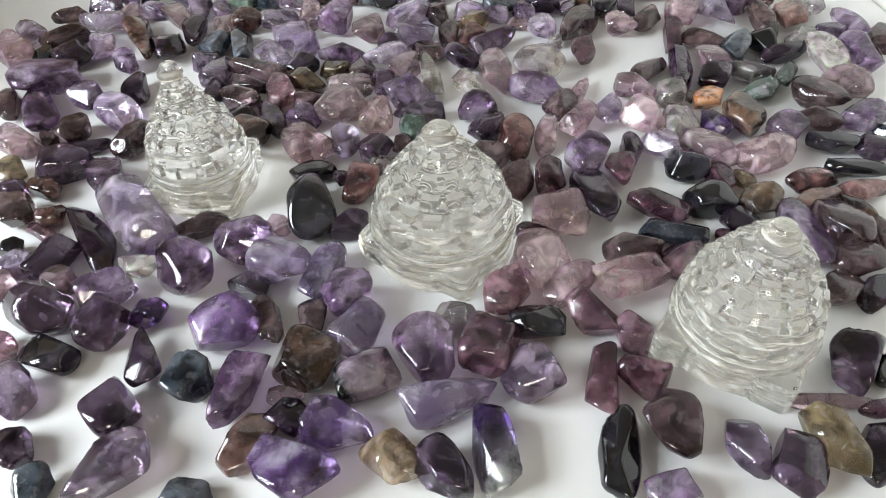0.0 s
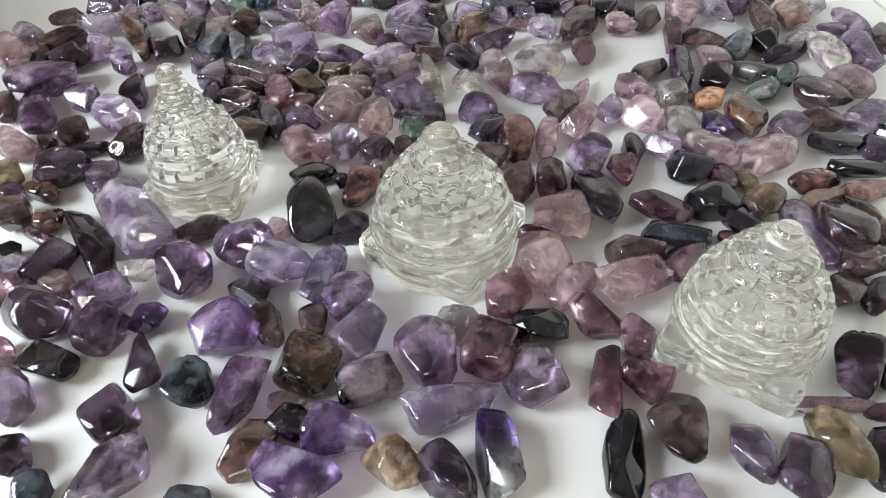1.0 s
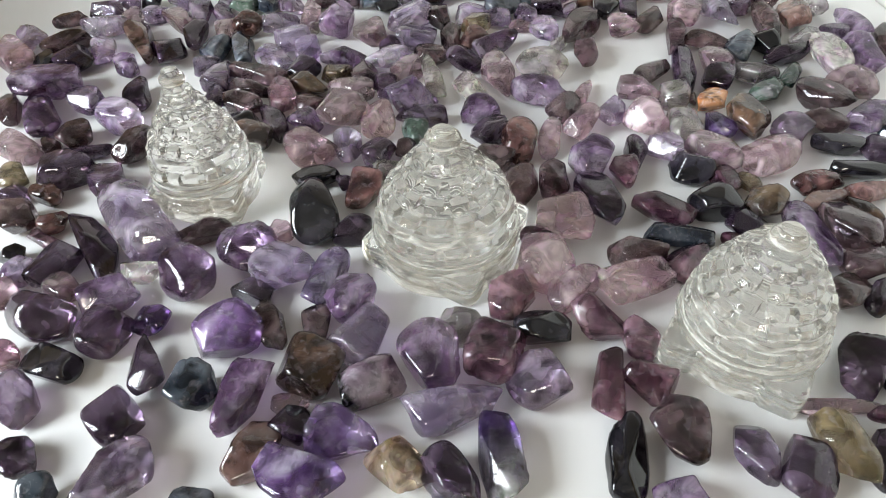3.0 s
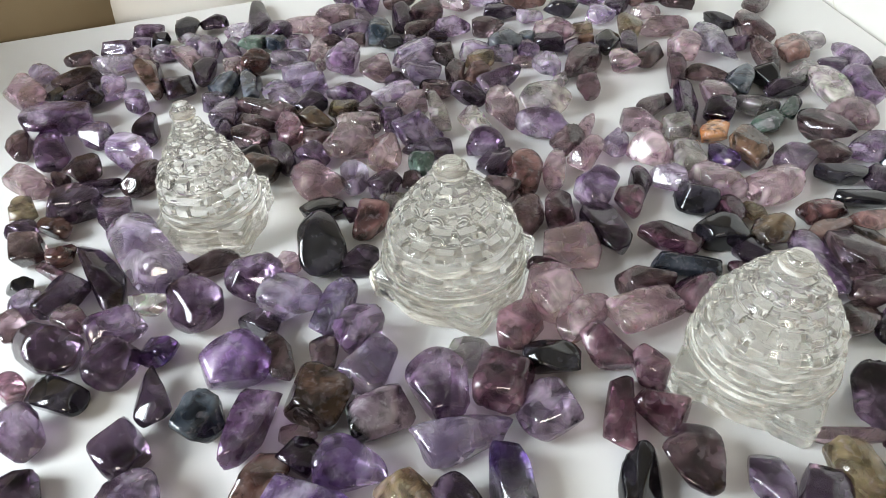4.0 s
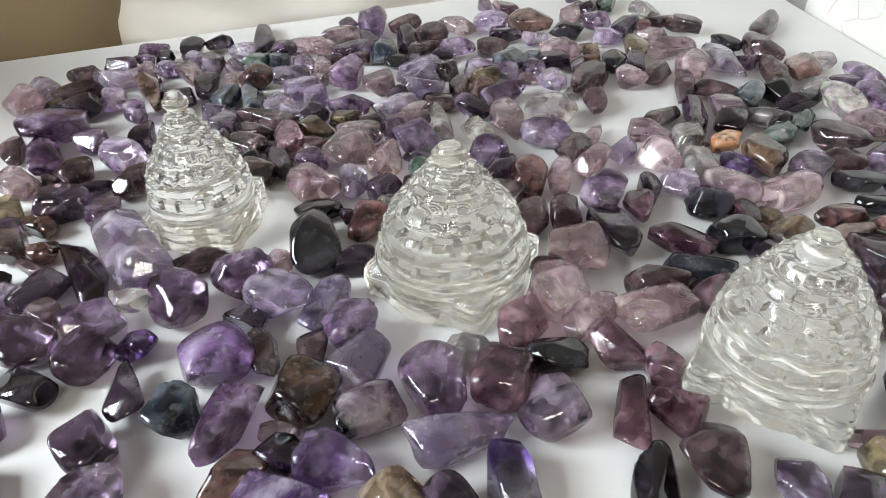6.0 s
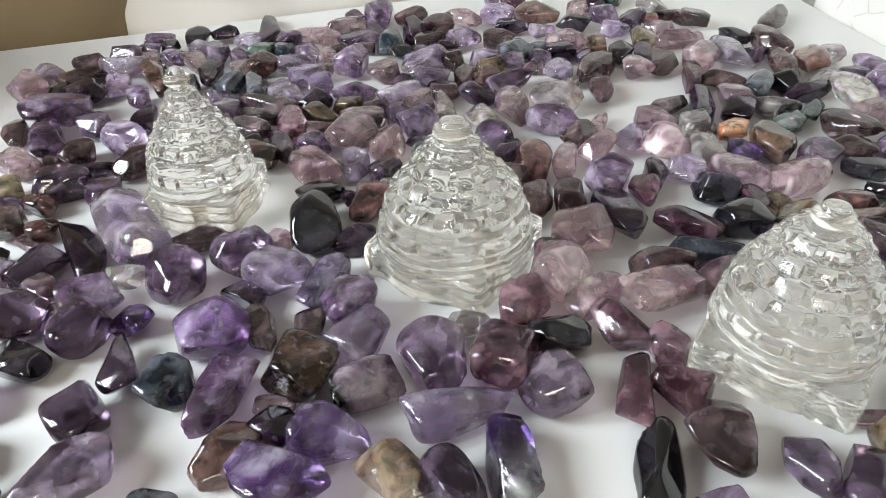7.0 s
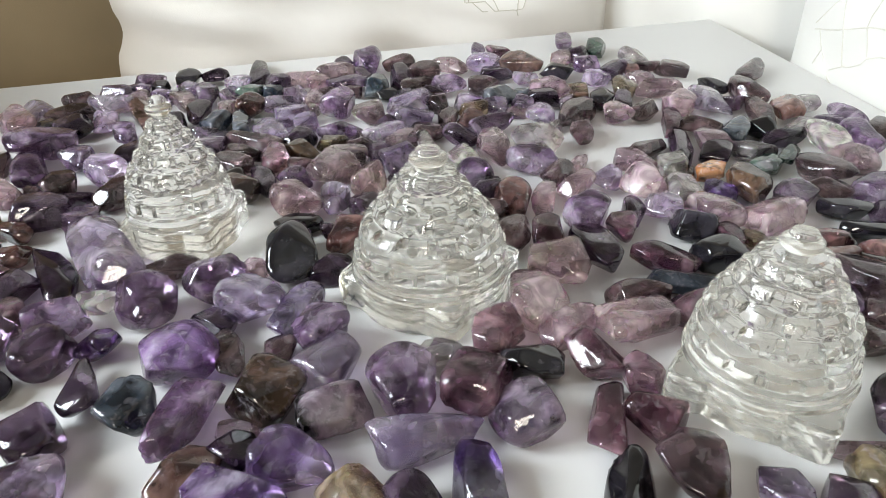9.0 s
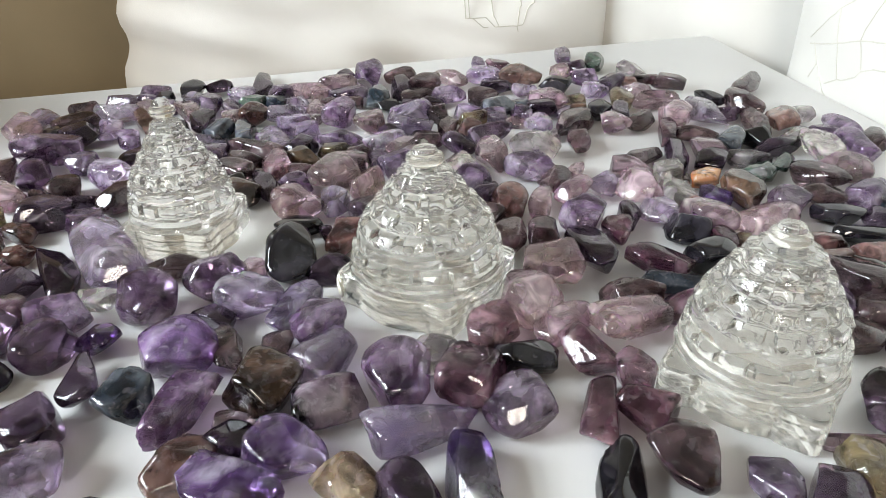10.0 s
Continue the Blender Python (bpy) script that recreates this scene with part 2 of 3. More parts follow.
def window(name, m, width, height):
    """A white frame with a mullion and a transom, set in the opening; local x along the wall."""
    ob = tagged(new(name), "bright daylit window in a white frame", "window", kind="structure")
    ob.matrix_world = m
    w = width / 2
    bm = bmesh.new()
    for x0, x1, z0, z1 in ((-w, -w + 0.05, 0, height), (w - 0.05, w, 0, height), (-w + 0.05, w - 0.05, 0, 0.05),
                           (-w + 0.05, w - 0.05, height - 0.05, height), (-0.02, 0.02, 0.05, height - 0.05),
                           (-w + 0.05, -0.02, 0.58 * height, 0.58 * height + 0.03), (0.02, w - 0.05, 0.58 * height, 0.58 * height + 0.03)):
        box(bm, x0, x1, -0.02, 0.02, z0, z1)
    part("window_frame", bm, white_paint, ob)


window("window_1", pose(WEST - 0.06, -0.22, 0.24, 0, 0, 90), 0.68, 0.72)
window("window_2", pose(-0.2, SOUTH - 0.06, 0.3), 0.56, 0.56)

# ---------------------------------------------------------------- the table
# Its frame: u runs along the far edge, v towards the camera, from the far right corner.
CORNER = Vector((0.192, 0.379, 0))
U = Vector((-math.cos(radians(18.0)), -math.sin(radians(18.0)), 0))
V = Vector((0.13, -0.99, 0)).normalized()

table = tagged(new("table"), "low white laminate table covered with tumbled stones", "table")
table.location = CORNER + U * 0.26 + V * 0.45 + Vector((0, 0, FLOOR))
bm = bmesh.new()
rim = [CORNER, CORNER + U * 0.56, CORNER + U * 0.56 + V * 0.85, CORNER + V * 0.85]
lower = [bm.verts.new(p - table.location + Vector((0, 0, -0.022))) for p in rim]
upper = [bm.verts.new(p - table.location) for p in rim]
bm.faces.new(upper)
bm.faces.new(lower[::-1])
for i in range(4):
    bm.faces.new((lower[i], lower[(i + 1) % 4], upper[(i + 1) % 4], upper[i]))
bmesh.ops.recalc_face_normals(bm, faces=bm.faces)
bmesh.ops.bevel(bm, geom=list(bm.edges), offset=0.004, segments=3, affect="EDGES", profile=0.5)
part("tabletop", bm, table_white, table, smooth=40)
for a, b in ((0.06, 0.06), (0.455, 0.06), (0.455, 0.79), (0.06, 0.79)):
    p = CORNER + U * a + V * b - table.location
    bm = bmesh.new()
    box(bm, p.x - 0.022, p.x + 0.022, p.y - 0.022, p.y + 0.022, 0, -FLOOR - 0.0225, 0.003)
    part("leg", bm, white_paint, table)


# ---------------------------------------------------------------- the seat behind the table
def cushion_mesh(w, d, h, soft, folds, seed):
    """A stuffed cushion standing on its lower edge: a rounded box that bulges and creases."""
    bm = bmesh.new()
    bmesh.ops.create_cube(bm, size=2.0)
    bmesh.ops.subdivide_edges(bm, edges=list(bm.edges), cuts=48, use_grid_fill=True)
    k = 2 / soft
    for v in bm.verts:
        c = v.co / (abs(v.co.x) ** k + abs(v.co.y) ** k + abs(v.co.z) ** k) ** (1 / k)
        p = Vector((c.x * w / 2, c.y * d / 2, c.z * h / 2))
        n = noise.noise(Vector((p.x * 7 + seed, p.y * 9, p.z * 20 + p.x * 6))) + 0.5 * noise.noise(Vector((p.x * 18 + p.z * 30, p.z * 40 + seed, 3.0)))
        crease = 1 - abs(noise.noise(Vector((p.x * 5 + p.z * 14, seed * 1.7, p.z * 6 - p.x * 4)))) * 3
        v.co = p + Vector((0, c.y, 0)) * folds * (1 - c.x ** 2) * (n - 0.5 * max(crease, 0.0))
    bmesh.ops.recalc_face_normals(bm, faces=bm.faces)
    return bm


def cushion(name, centre, turn, size, mat, label, soft=0.35, folds=0.006, seed=0.0):
    ob = tagged(new(name), label, "cushion", "seat cushions")
    ob.matrix_world = pose(*centre, 0, 0, turn)
    part("cover", cushion_mesh(*size, soft, folds, seed), mat, ob, smooth=80)
    return ob


def along(u, v, z):
    p = CORNER + U * u + V * v
    return (p.x, p.y, z)


seat = tagged(new("sofa"), "cream upholstered sofa behind the table", "sofa")
seat.matrix_world = pose(*along(0.42, -0.30, FLOOR), 0, 0, 17.9)
bm = bmesh.new()
box(bm, -0.55, 0.75, -0.26, 0.26, 0.0, 0.33, 0.03)
part("seat_base", bm, satin, seat, smooth=40)
back_1 = cushion("back_cushion", along(0.292, -0.098, 0.02), 17.9, (0.45, 0.13, 0.34), satin, "cream satin back cushion with soft folds, behind the table", 0.5, 0.017, 1.0)
cushion("back_cushion", (0.240, 0.424, 0.03), -28, (0.32, 0.13, 0.34), shaded_satin, "ivory back cushion, cloth darkened for shade, beside a dark gap", 0.5, 0.006, 4.0)
side_1 = cushion("side_cushion", (0.302, 0.098, 0.02), -78.5, (0.42, 0.13, 0.36), shaded_satin, "ivory cushion, cloth darkened for shade, stitched with silver thread", 0.35, 0.009, 8.0)
cushion("arm_cushion", along(0.613, -0.078, 0.02), 17.9, (0.40, 0.14, 0.36), brown_cloth, "brown upholstered cushion in the shade", 0.6, 0.002, 12.0)

# added out of view: keeps window light off the table's far left corner
cushion("arm_cushion", along(0.602, 0.066, -0.06), -78.5, (0.14, 0.13, 0.34), brown_cloth, "added brown block out of view that shades the table's far left corner", 0.45, 0.004, 15.0)


# ---------------------------------------------------------------- carved crystals
def carved(x, y, radius, height, turn, label, dome=0.78, slim=1.0):
    """A clear crystal carved as a stepped mount: a notched square base, rings, toothed tiers and a knob."""
    ob = tagged(new("crystal_pyramid"), label, "crystal pyramid", "carved crystal pyramids")
    ob.matrix_world = pose(x, y, 0.0004, 0, 0, turn)
    n = 180
    R = radius * dome

    def square(th):
        """Base outline: a square with blunt corner blocks, a groove beside each and a recess along each side."""
        a = abs((math.degrees(th) + 45) % 90 - 45)      # 0 at a corner
        r = min(radius * math.cos(radians(45)) / math.cos(radians(45 - a)), radius * 0.955 / math.cos(radians(a)))
        if a > 18:
            r *= 0.955 if a < 22 else 0.98
        return max(r, R * 0.99)

    def ring(r):
        return lambda th: r

    def toothed(r, teeth, depth, shift=0.0):
        return lambda th: r * (1 - depth * (1 if ((th * teeth / (2 * math.pi) + shift) % 1) < 0.3 else 0))

    def tier(r, teeth, depth, shift=0.0):
        def f(th):
            a = (th * teeth / (2 * math.pi) + shift) % 1 - 0.5
            return r * (1 - depth * abs(a) * 2)
        return f

    h = height
    prof = [(0.0, square, 0.97), (0.006 * h, square, 1.0), (0.085 * h, square, 1.0), (0.092 * h, square, 0.965), (0.112 * h, square, 0.965),
            (0.12 * h, square, 1.0), (0.155 * h, square, 1.0), (0.16 * h, square, 0.975), (0.172 * h, square, 0.975), (0.178 * h, square, 1.0), (0.208 * h, square, 1.0), (0.22 * h, square, 0.97)]
    prof += [(0.223 * h, ring(R), 1.02), (0.246 * h, ring(R), 1.0), (0.252 * h, ring(R), 0.925), (0.264 * h, ring(R), 0.925),
             (0.270 * h, ring(R), 0.985), (0.300 * h, ring(R), 0.985), (0.306 * h, ring(R), 0.9), (0.32 * h, ring(R), 0.9)]
    prof += [(0.326 * h, toothed(R * 0.965, 16, 0.085), 1.0), (0.385 * h, toothed(R * 0.955, 16, 0.085), 1.0), (0.392 * h, ring(R), 0.85),
             (0.402 * h, ring(R), 0.85), (0.41 * h, tier(R * 0.93, 8, 0.05), 1.0), (0.465 * h, tier(R * 0.9, 8, 0.06), 1.0), (0.475 * h, ring(R), 0.8)]
    steps = [(0.485, 0.88), (0.58, 0.75), (0.675, 0.61), (0.77, 0.46), (0.865, 0.28)]
    steps = [(z, r ** slim) for z, r in steps]
    for s, ((z, r), (z2, r2)) in enumerate(zip(steps, steps[1:])):
        teeth, dz, shift = (14, 12, 10, 9)[s], z2 - z, 0.5 * (s % 2)
        prof += [((z + 0.003) * h, ring(R), r - 0.01), ((z + dz * 0.3) * h, tier(R * (r + 0.005), teeth, 0.03, shift), 1.0),
                 ((z + dz * 0.36) * h, toothed(R * (r - 0.01), teeth, 0.12, shift), 1.0),
                 ((z + dz * 0.82) * h, toothed(R * (r - 0.055), teeth, 0.15, shift), 1.0), ((z + dz * 0.9) * h, ring(R), r2)]
    prof += [(0.872 * h, ring(R), 0.9 * 0.28 ** slim), (0.885 * h, ring(R), 0.15)]
    bm = bmesh.new()
    rows = []
    for zz, f, k in prof:
        row = []
        for i in range(n):
            th = 2 * math.pi * i / n
            r = f(th) * k
            p = Vector((r * math.cos(th), r * math.sin(th), zz))
            wobble = 0.0002 * noise.noise(p * 260 + Vector((turn, 0, 0))) + 0.0003 * noise.noise(p * 70 + Vector((0, turn, 0)))
            row.append(bm.verts.new((p.x * (1 + wobble / r), p.y * (1 + wobble / r), zz)))
        rows.append(row)
    for a, b in zip(rows, rows[1:]):
        for i in range(n):
            bm.faces.new((a[i], a[(i + 1) % n], b[(i + 1) % n], b[i]))
    bm.faces.new(rows[0][::-1])
    bm.faces.new(rows[-1])
    part("carved_body", bm, crystal, ob, smooth=24)
    bm = bmesh.new()
    knob = [(0.8855, 0.13), (0.893, 0.2), (0.915, 0.235), (0.94, 0.225), (0.952, 0.15), (0.965, 0.165), (0.985, 0.14), (1.0, 0.06)]
    rows = [[bm.verts.new((R * k * math.cos(2 * math.pi * i / 32), R * k * math.sin(2 * math.pi * i / 32), zz * h)) for i in range(32)] for zz, k in knob]
    for a, b in zip(rows, rows[1:]):
        for i in range(32):
            bm.faces.new((a[i], a[(i + 1) % 32], b[(i + 1) % 32], b[i]))
    bm.faces.new(rows[0][::-1])
    bm.faces.new(rows[-1])
    part("knob", bm, crystal, ob, smooth=35)
    return ob


middle = carved(-0.0018, 0.0300, 0.0288, 0.0478, 14, "clear rock crystal carved as a stepped pyramid, with ink marks", 0.815, 1.2)
carved(-0.0890, 0.0622, 0.0232, 0.0515, 38, "clear rock crystal stepped pyramid, the slimmest one, behind pale stones", 0.775, 1.45)
carved(0.0826, -0.0126, 0.0268, 0.0462, 12, "clear rock crystal stepped pyramid beside dark stones", 0.745, 0.95)


def strokes(name, lines, radius, mat, parent, label):
    """Thin raised strokes along polylines in world metres, as one mesh."""
    bm = bmesh.new()
    back = parent.matrix_world.inverted()
    for line in lines:
        pts = [back @ Vector(p) for p in line]
        rings = []
        for i, p in enumerate(pts):
            along_it = (pts[min(i + 1, len(pts) - 1)] - pts[max(i - 1, 0)]).normalized()
            side = along_it.orthogonal().normalized()
            up = along_it.cross(side)
            rings.append([bm.verts.new(p + (side * math.cos(a) + up * math.sin(a)) * radius) for a in (k * math.pi / 3 for k in range(6))])
        for a, b in zip(rings, rings[1:]):
            for k in range(6):
                bm.faces.new((a[k], a[(k + 1) % 6], b[(k + 1) % 6], b[k]))
        bm.faces.new(rings[0][::-1])
        bm.faces.new(rings[-1])
    bmesh.ops.recalc_face_normals(bm, faces=bm.faces)
    return part(name, bm, mat, parent, label)


# ink marks low on one side of the middle crystal: degrees from its corner, then up, in metres
def on_side(a, up):
    th = radians(194 + a)
    r = 0.0288 * math.cos(radians(45)) / math.cos(radians(45 - a)) + 0.0004
    return Vector((-0.0018 + r * math.cos(th), 0.0300 + r * math.sin(th), up))


strokes("ink_mark", [[on_side(8, 0.0052), on_side(13, 0.0036)], [on_side(9, 0.0034), on_side(11, 0.0046), on_side(12, 0.006)],
                     [on_side(14, 0.0040), on_side(15.5, 0.0026), on_side(17, 0.0040)], [on_side(16, 0.0024), on_side(18.5, 0.0030)]],
        0.00024, ink, middle, "small black ink scribble")
bm = bmesh.new()
bmesh.ops.create_icosphere(bm, subdivisions=4, radius=1.0)
for v in bm.verts:
    q = v.co.copy()
    v.co = Vector((q.x * 0.0013, q.y * 0.0030, 0.0050 + q.z * 0.0040)) * (1 + 0.22 * noise.noise(q * 1.7) + 0.06 * noise.noise(q * 5))
bmesh.ops.translate(bm, verts=bm.verts, vec=Vector((-0.0268, 0.0006, 0)))
part("crust", bm, crust, middle, "yellowish unpolished crust", smooth=60)


# ---------------------------------------------------------------- stitched thread on the cushions
def stitched(ob, lines):
    """Lays polylines given in world centimetres on the cover of a cushion and raises a thread along them."""
    cover = ob.children[0]
    tree = BVHTree.FromPolygons([v.co for v in cover.data.vertices], [p.vertices for p in cover.data.polygons])
    back = ob.matrix_world.inverted()
    laid = []
    for line in lines:
        fine = []
        for (a, b) in zip(line, line[1:]):
            n = max(2, int((Vector(b) - Vector(a)).length / 0.4))
            fine += [Vector(a).lerp(Vector(b), i / n) for i in range(n)]
        fine.append(Vector(line[-1]))
        laid.append([ob.matrix_world @ (tree.find_nearest(back @ (p / 100))[0]) for p in fine])
    strokes("stitching", laid, 0.00036, thread, ob, "silver thread stitching")


stitched(back_1, [[(1.0, 32.6, 5.5), (1.3, 32.7, 3.5), (1.9, 32.9, 2.0), (3.0, 33.2, 1.0)], [(3.4, 33.4, 6.0), (3.6, 33.4, 3.4), (4.1, 33.6, 0.6)],
                  [(6.2, 34.2, 6.0), (5.7, 34.1, 2.5), (5.5, 34.1, 0.4)], [(0.0, 32.3, 5.0), (2.6, 33.1, 2.4), (5.6, 34.1, 0.6)],
                  [(8.4, 35.0, 6.0), (6.6, 34.4, 3.0), (5.6, 34.1, 0.6)]])
stitched(side_1, [[(21.5, 25.4, 0.3), (21.6, 24.8, 1.3), (21.8, 23.8, -0.1), (22.1, 22.2, -0.8)], [(21.4, 25.7, 2.6), (21.9, 23.4, 4.4), (22.4, 21.0, 6.0)],
                  [(21.4, 25.7, 2.2), (22.4, 21.1, 3.5), (23.2, 17.0, 4.2)], [(21.8, 23.8, 0.4), (22.0, 22.8, 0.9), (22.5, 20.5, 2.1), (23.2, 17.0, 2.6)],
                  [(21.6, 24.8, 1.3), (21.5, 25.2, 2.4)], [(22.0, 22.8, 0.9), (21.9, 23.0, 3.0), (21.9, 23.4, 4.4)], [(22.4, 20.9, 2.0), (22.3, 21.4, 3.4), (22.4, 20.6, 5.6)]])


# ---------------------------------------------------------------- the tumbled stones
def unit_ball():
    bm = bmesh.new()
    bmesh.ops.create_icosphere(bm, subdivisions=4, radius=1.0)
    verts = np.array([v.co[:] for v in bm.verts])
    faces = [[v.index for v in f.verts] for f in bm.faces]
    bm.free()
    return verts, faces


BALL, BALL_FACES = unit_ball()
dice = np.random.RandomState(11)


def stone(kind, x, y, length, width, height, turn, taper):
    """One tumbled stone, lying on the table. Centimetres and degrees; taper narrows it towards its far end."""
    name, label, mat = STONES[kind]
    d = BALL
    soft = kind in "lpwc"
    q = (26.0 if soft else 40.0) + (34.0 if soft else 80.0) * dice.rand()
    total = np.full(len(d), 0.55)
    for _ in range(dice.randint(5, 9)):
        n = dice.normal(size=3)
        n /= np.linalg.norm(n)
        total = total + (np.maximum(d @ n, 0) / dice.uniform(0.54, 0.86)) ** q
    # both ends and the top are cut blunt, a strongly tapered stone keeps its point
    for axis, low, high in (((1, 0, 0), 0.7, 0.86), ((-1, 0, 0), 0.7, 0.86), ((0, 1, 0), 0.66, 0.84), ((0, -1, 0), 0.66, 0.84), ((0, 0, 1), 0.62, 0.8), ((0, 0, -1), 0.66, 0.8)):
        n = np.array(axis) + dice.normal(size=3) * 0.22
        n /= np.linalg.norm(n)
        if not (abs(taper) > 0.28 and n[0] * taper > 0.5):
            total = total + (np.maximum(d @ n, 0) / dice.uniform(low, high)) ** q
    p = d * (total ** (-1 / q))[:, None]
    for _ in range(3):
        k = dice.normal(size=3) * 2.2
        p = p * (1 + 0.022 * np.sin(p @ k + dice.uniform(0, 6)))[:, None]
    p = p - (p.max(0) + p.min(0)) / 2
    p = p / p.max(0)
    squeeze = 1 - taper * p[:, 0]
    p[:, 1] *= squeeze
    p[:, 2] *= 0.5 + 0.5 * squeeze
    bend = dice.uniform(-0.09, 0.09) * (0.5 if soft else 1.0)
    p[:, 1] += bend * (p[:, 0] ** 2 - 0.4)
    p = p / np.abs(p).max(0)
    p = p * np.array([length, width, height]) * 0.0054
    p[:, 2] -= p[:, 2].min() - 0.0002
    mesh = bpy.data.meshes.new(name)
    mesh.from_pydata(p.tolist(), [], BALL_FACES)
    mesh.polygons.foreach_set("use_smooth", [True] * len(mesh.polygons))
    mesh.materials.append(mat)
    ob = tagged(new(name, mesh), label + " on white table", name.replace("_", " "), "tumbled stones")
    ob.matrix_world = pose(x / 100, y / 100, 0, 0, 0, turn)
    return ob


stone('l', -20.46, 17.69, 1.99, 1.14, 0.84, 313, -0.17)
stone('s', -19.31, 19.65, 1.59, 1.06, 0.79, 45, 0.15)
stone('a', -17.75, 20.59, 1.83, 1.05, 0.78, 356, 0.13)
stone('l', -17.18, 18.67, 2.10, 1.34, 0.99, 356, -0.14)
stone('l', -16.57, 16.63, 2.18, 1.05, 0.78, 110, 0.02)
stone('a', -16.79, 21.35, 1.16, 0.89, 0.66, 357, -0.11)
stone('k', -15.83, 21.66, 1.00, 0.89, 0.66, 359, -0.16)
stone('p', -16.02, 19.48, 1.57, 1.08, 0.80, 108, -0.20)
stone('a', -15.00, 20.02, 1.43, 1.03, 0.76, 356, -0.14)
stone('p', -13.59, 19.18, 2.22, 1.12, 0.83, 307, 0.21)
stone('r', -14.89, 17.08, 3.70, 1.19, 0.88, 294, 0.16)
stone('a', -14.78, 14.76, 1.45, 1.10, 0.82, 310, 0.15)
stone('d', -13.08, 15.81, 2.07, 1.51, 1.12, 288, 0.15)
stone('d', -12.24, 17.40, 2.50, 1.15, 0.85, 105, -0.15)
stone('l', -13.97, 21.05, 1.31, 1.05, 0.78, 356, -0.10)
stone('a', -12.78, 20.28, 2.09, 1.23, 0.91, 104, 0.06)
stone('b', -10.99, 16.20, 1.81, 1.23, 0.91, 78, 0.12)
stone('a', -11.13, 14.82, 1.26, 1.04, 0.77, 27, 0.18)
stone('a', -11.53, 19.83, 1.68, 1.00, 0.74, 283, -0.21)
stone('g', -10.46, 20.61, 1.44, 1.00, 0.74, 55, 0.22)
stone('l', -11.61, 21.02, 0.88, 0.78, 0.57, 356, 0.18)
stone('b', -9.30, 20.67, 1.11, 0.97, 0.72, 354, 0.02)
stone('a', -8.08, 20.24, 1.75, 1.12, 0.83, 311, -0.10)
stone('r', -9.81, 18.26, 1.53, 1.45, 1.07, 348, 0.20)
stone('p', -10.98, 18.08, 2.20, 0.97, 0.72, 100, 0.04)
stone('l', -8.21, 18.27, 1.84, 1.39, 1.03, 354, 0.19)
stone('l', -7.44, 16.80, 1.61, 1.21, 0.90, 23, 0.17)
stone('l', -6.66, 15.68, 1.64, 1.21, 0.90, 50, 0.00)
stone('p', -6.90, 19.29, 2.18, 0.93, 0.69, 86, -0.04)
stone('w', -6.63, 18.06, 0.62, 0.53, 0.56, 352, 0.05)
stone('a', -5.44, 18.16, 2.11, 1.70, 1.26, 278, -0.03)
stone('b', -9.72, 16.07, 2.61, 0.98, 0.73, 102, -0.17)
stone('l', -8.03, 14.86, 2.38, 1.14, 0.84, 310, -0.10)
stone('s', -6.43, 20.88, 1.19, 0.70, 0.56, 355, 0.16)
stone('s', -5.17, 20.77, 1.03, 0.87, 0.64, 353, -0.23)
stone('k', -3.18, 20.15, 1.33, 0.87, 0.64, 354, -0.23)
stone('a', -2.22, 20.23, 0.86, 0.81, 0.60, 285, 0.06)
stone('p', -3.82, 16.91, 2.02, 1.50, 1.11, 286, -0.11)
stone('d', -2.81, 15.93, 1.04, 1.00, 0.74, 302, 0.02)
stone('l', -2.00, 18.47, 2.24, 1.50, 1.11, 33, -0.01)
stone('l', -1.53, 16.52, 1.88, 1.39, 1.03, 354, -0.08)
stone('s', -0.46, 18.40, 1.50, 1.22, 0.90, 274, 0.25)
stone('a', -4.78, 15.04, 2.08, 1.04, 0.77, 349, -0.15)
stone('l', -2.78, 14.69, 2.00, 1.15, 0.85, 28, -0.04)
stone('d', -6.57, 14.09, 1.52, 1.17, 0.87, 51, -0.15)
stone('y', -5.00, 13.61, 1.31, 1.01, 0.75, 353, 0.07)
stone('s', -3.78, 13.45, 1.73, 1.14, 0.85, 288, -0.11)
stone('p', -1.93, 13.70, 1.62, 1.17, 0.87, 31, -0.07)
stone('w', -0.71, 13.08, 3.24, 0.97, 0.69, 278, -0.30)
stone('s', -0.86, 15.01, 1.56, 0.98, 0.73, 355, 0.12)
stone('s', -8.50, 13.74, 2.70, 1.07, 0.79, 338, -0.09)
stone('e', -6.23, 12.78, 1.93, 1.04, 0.77, 345, 0.03)
stone('s', -8.87, 12.49, 2.12, 1.02, 0.76, 338, 0.20)
stone('m', -7.18, 11.91, 1.90, 1.27, 0.94, 299, -0.20)
stone('a', -2.76, 12.38, 1.75, 0.93, 0.68, 94, -0.22)
stone('v', -1.66, 11.40, 1.92, 1.62, 1.20, 23, -0.14)
stone('p', -4.24, 12.17, 1.96, 1.15, 0.85, 355, 0.13)
stone('s', -5.78, 11.29, 1.41, 1.07, 0.79, 19, 0.06)
stone('p', -4.42, 10.25, 1.86, 1.77, 1.31, 52, -0.13)
stone('p', -2.93, 9.89, 1.77, 1.37, 1.01, 277, -0.08)
stone('a', -1.15, 10.11, 1.99, 0.98, 0.72, 351, -0.16)
stone('s', -8.80, 11.27, 1.83, 1.10, 0.82, 335, -0.02)
stone('k', -8.57, 10.09, 1.54, 1.09, 0.81, 353, -0.23)
stone('d', -7.13, 10.03, 2.57, 0.84, 0.62, 295, 0.10)
stone('a', -5.89, 9.99, 1.52, 1.08, 0.80, 313, 0.20)
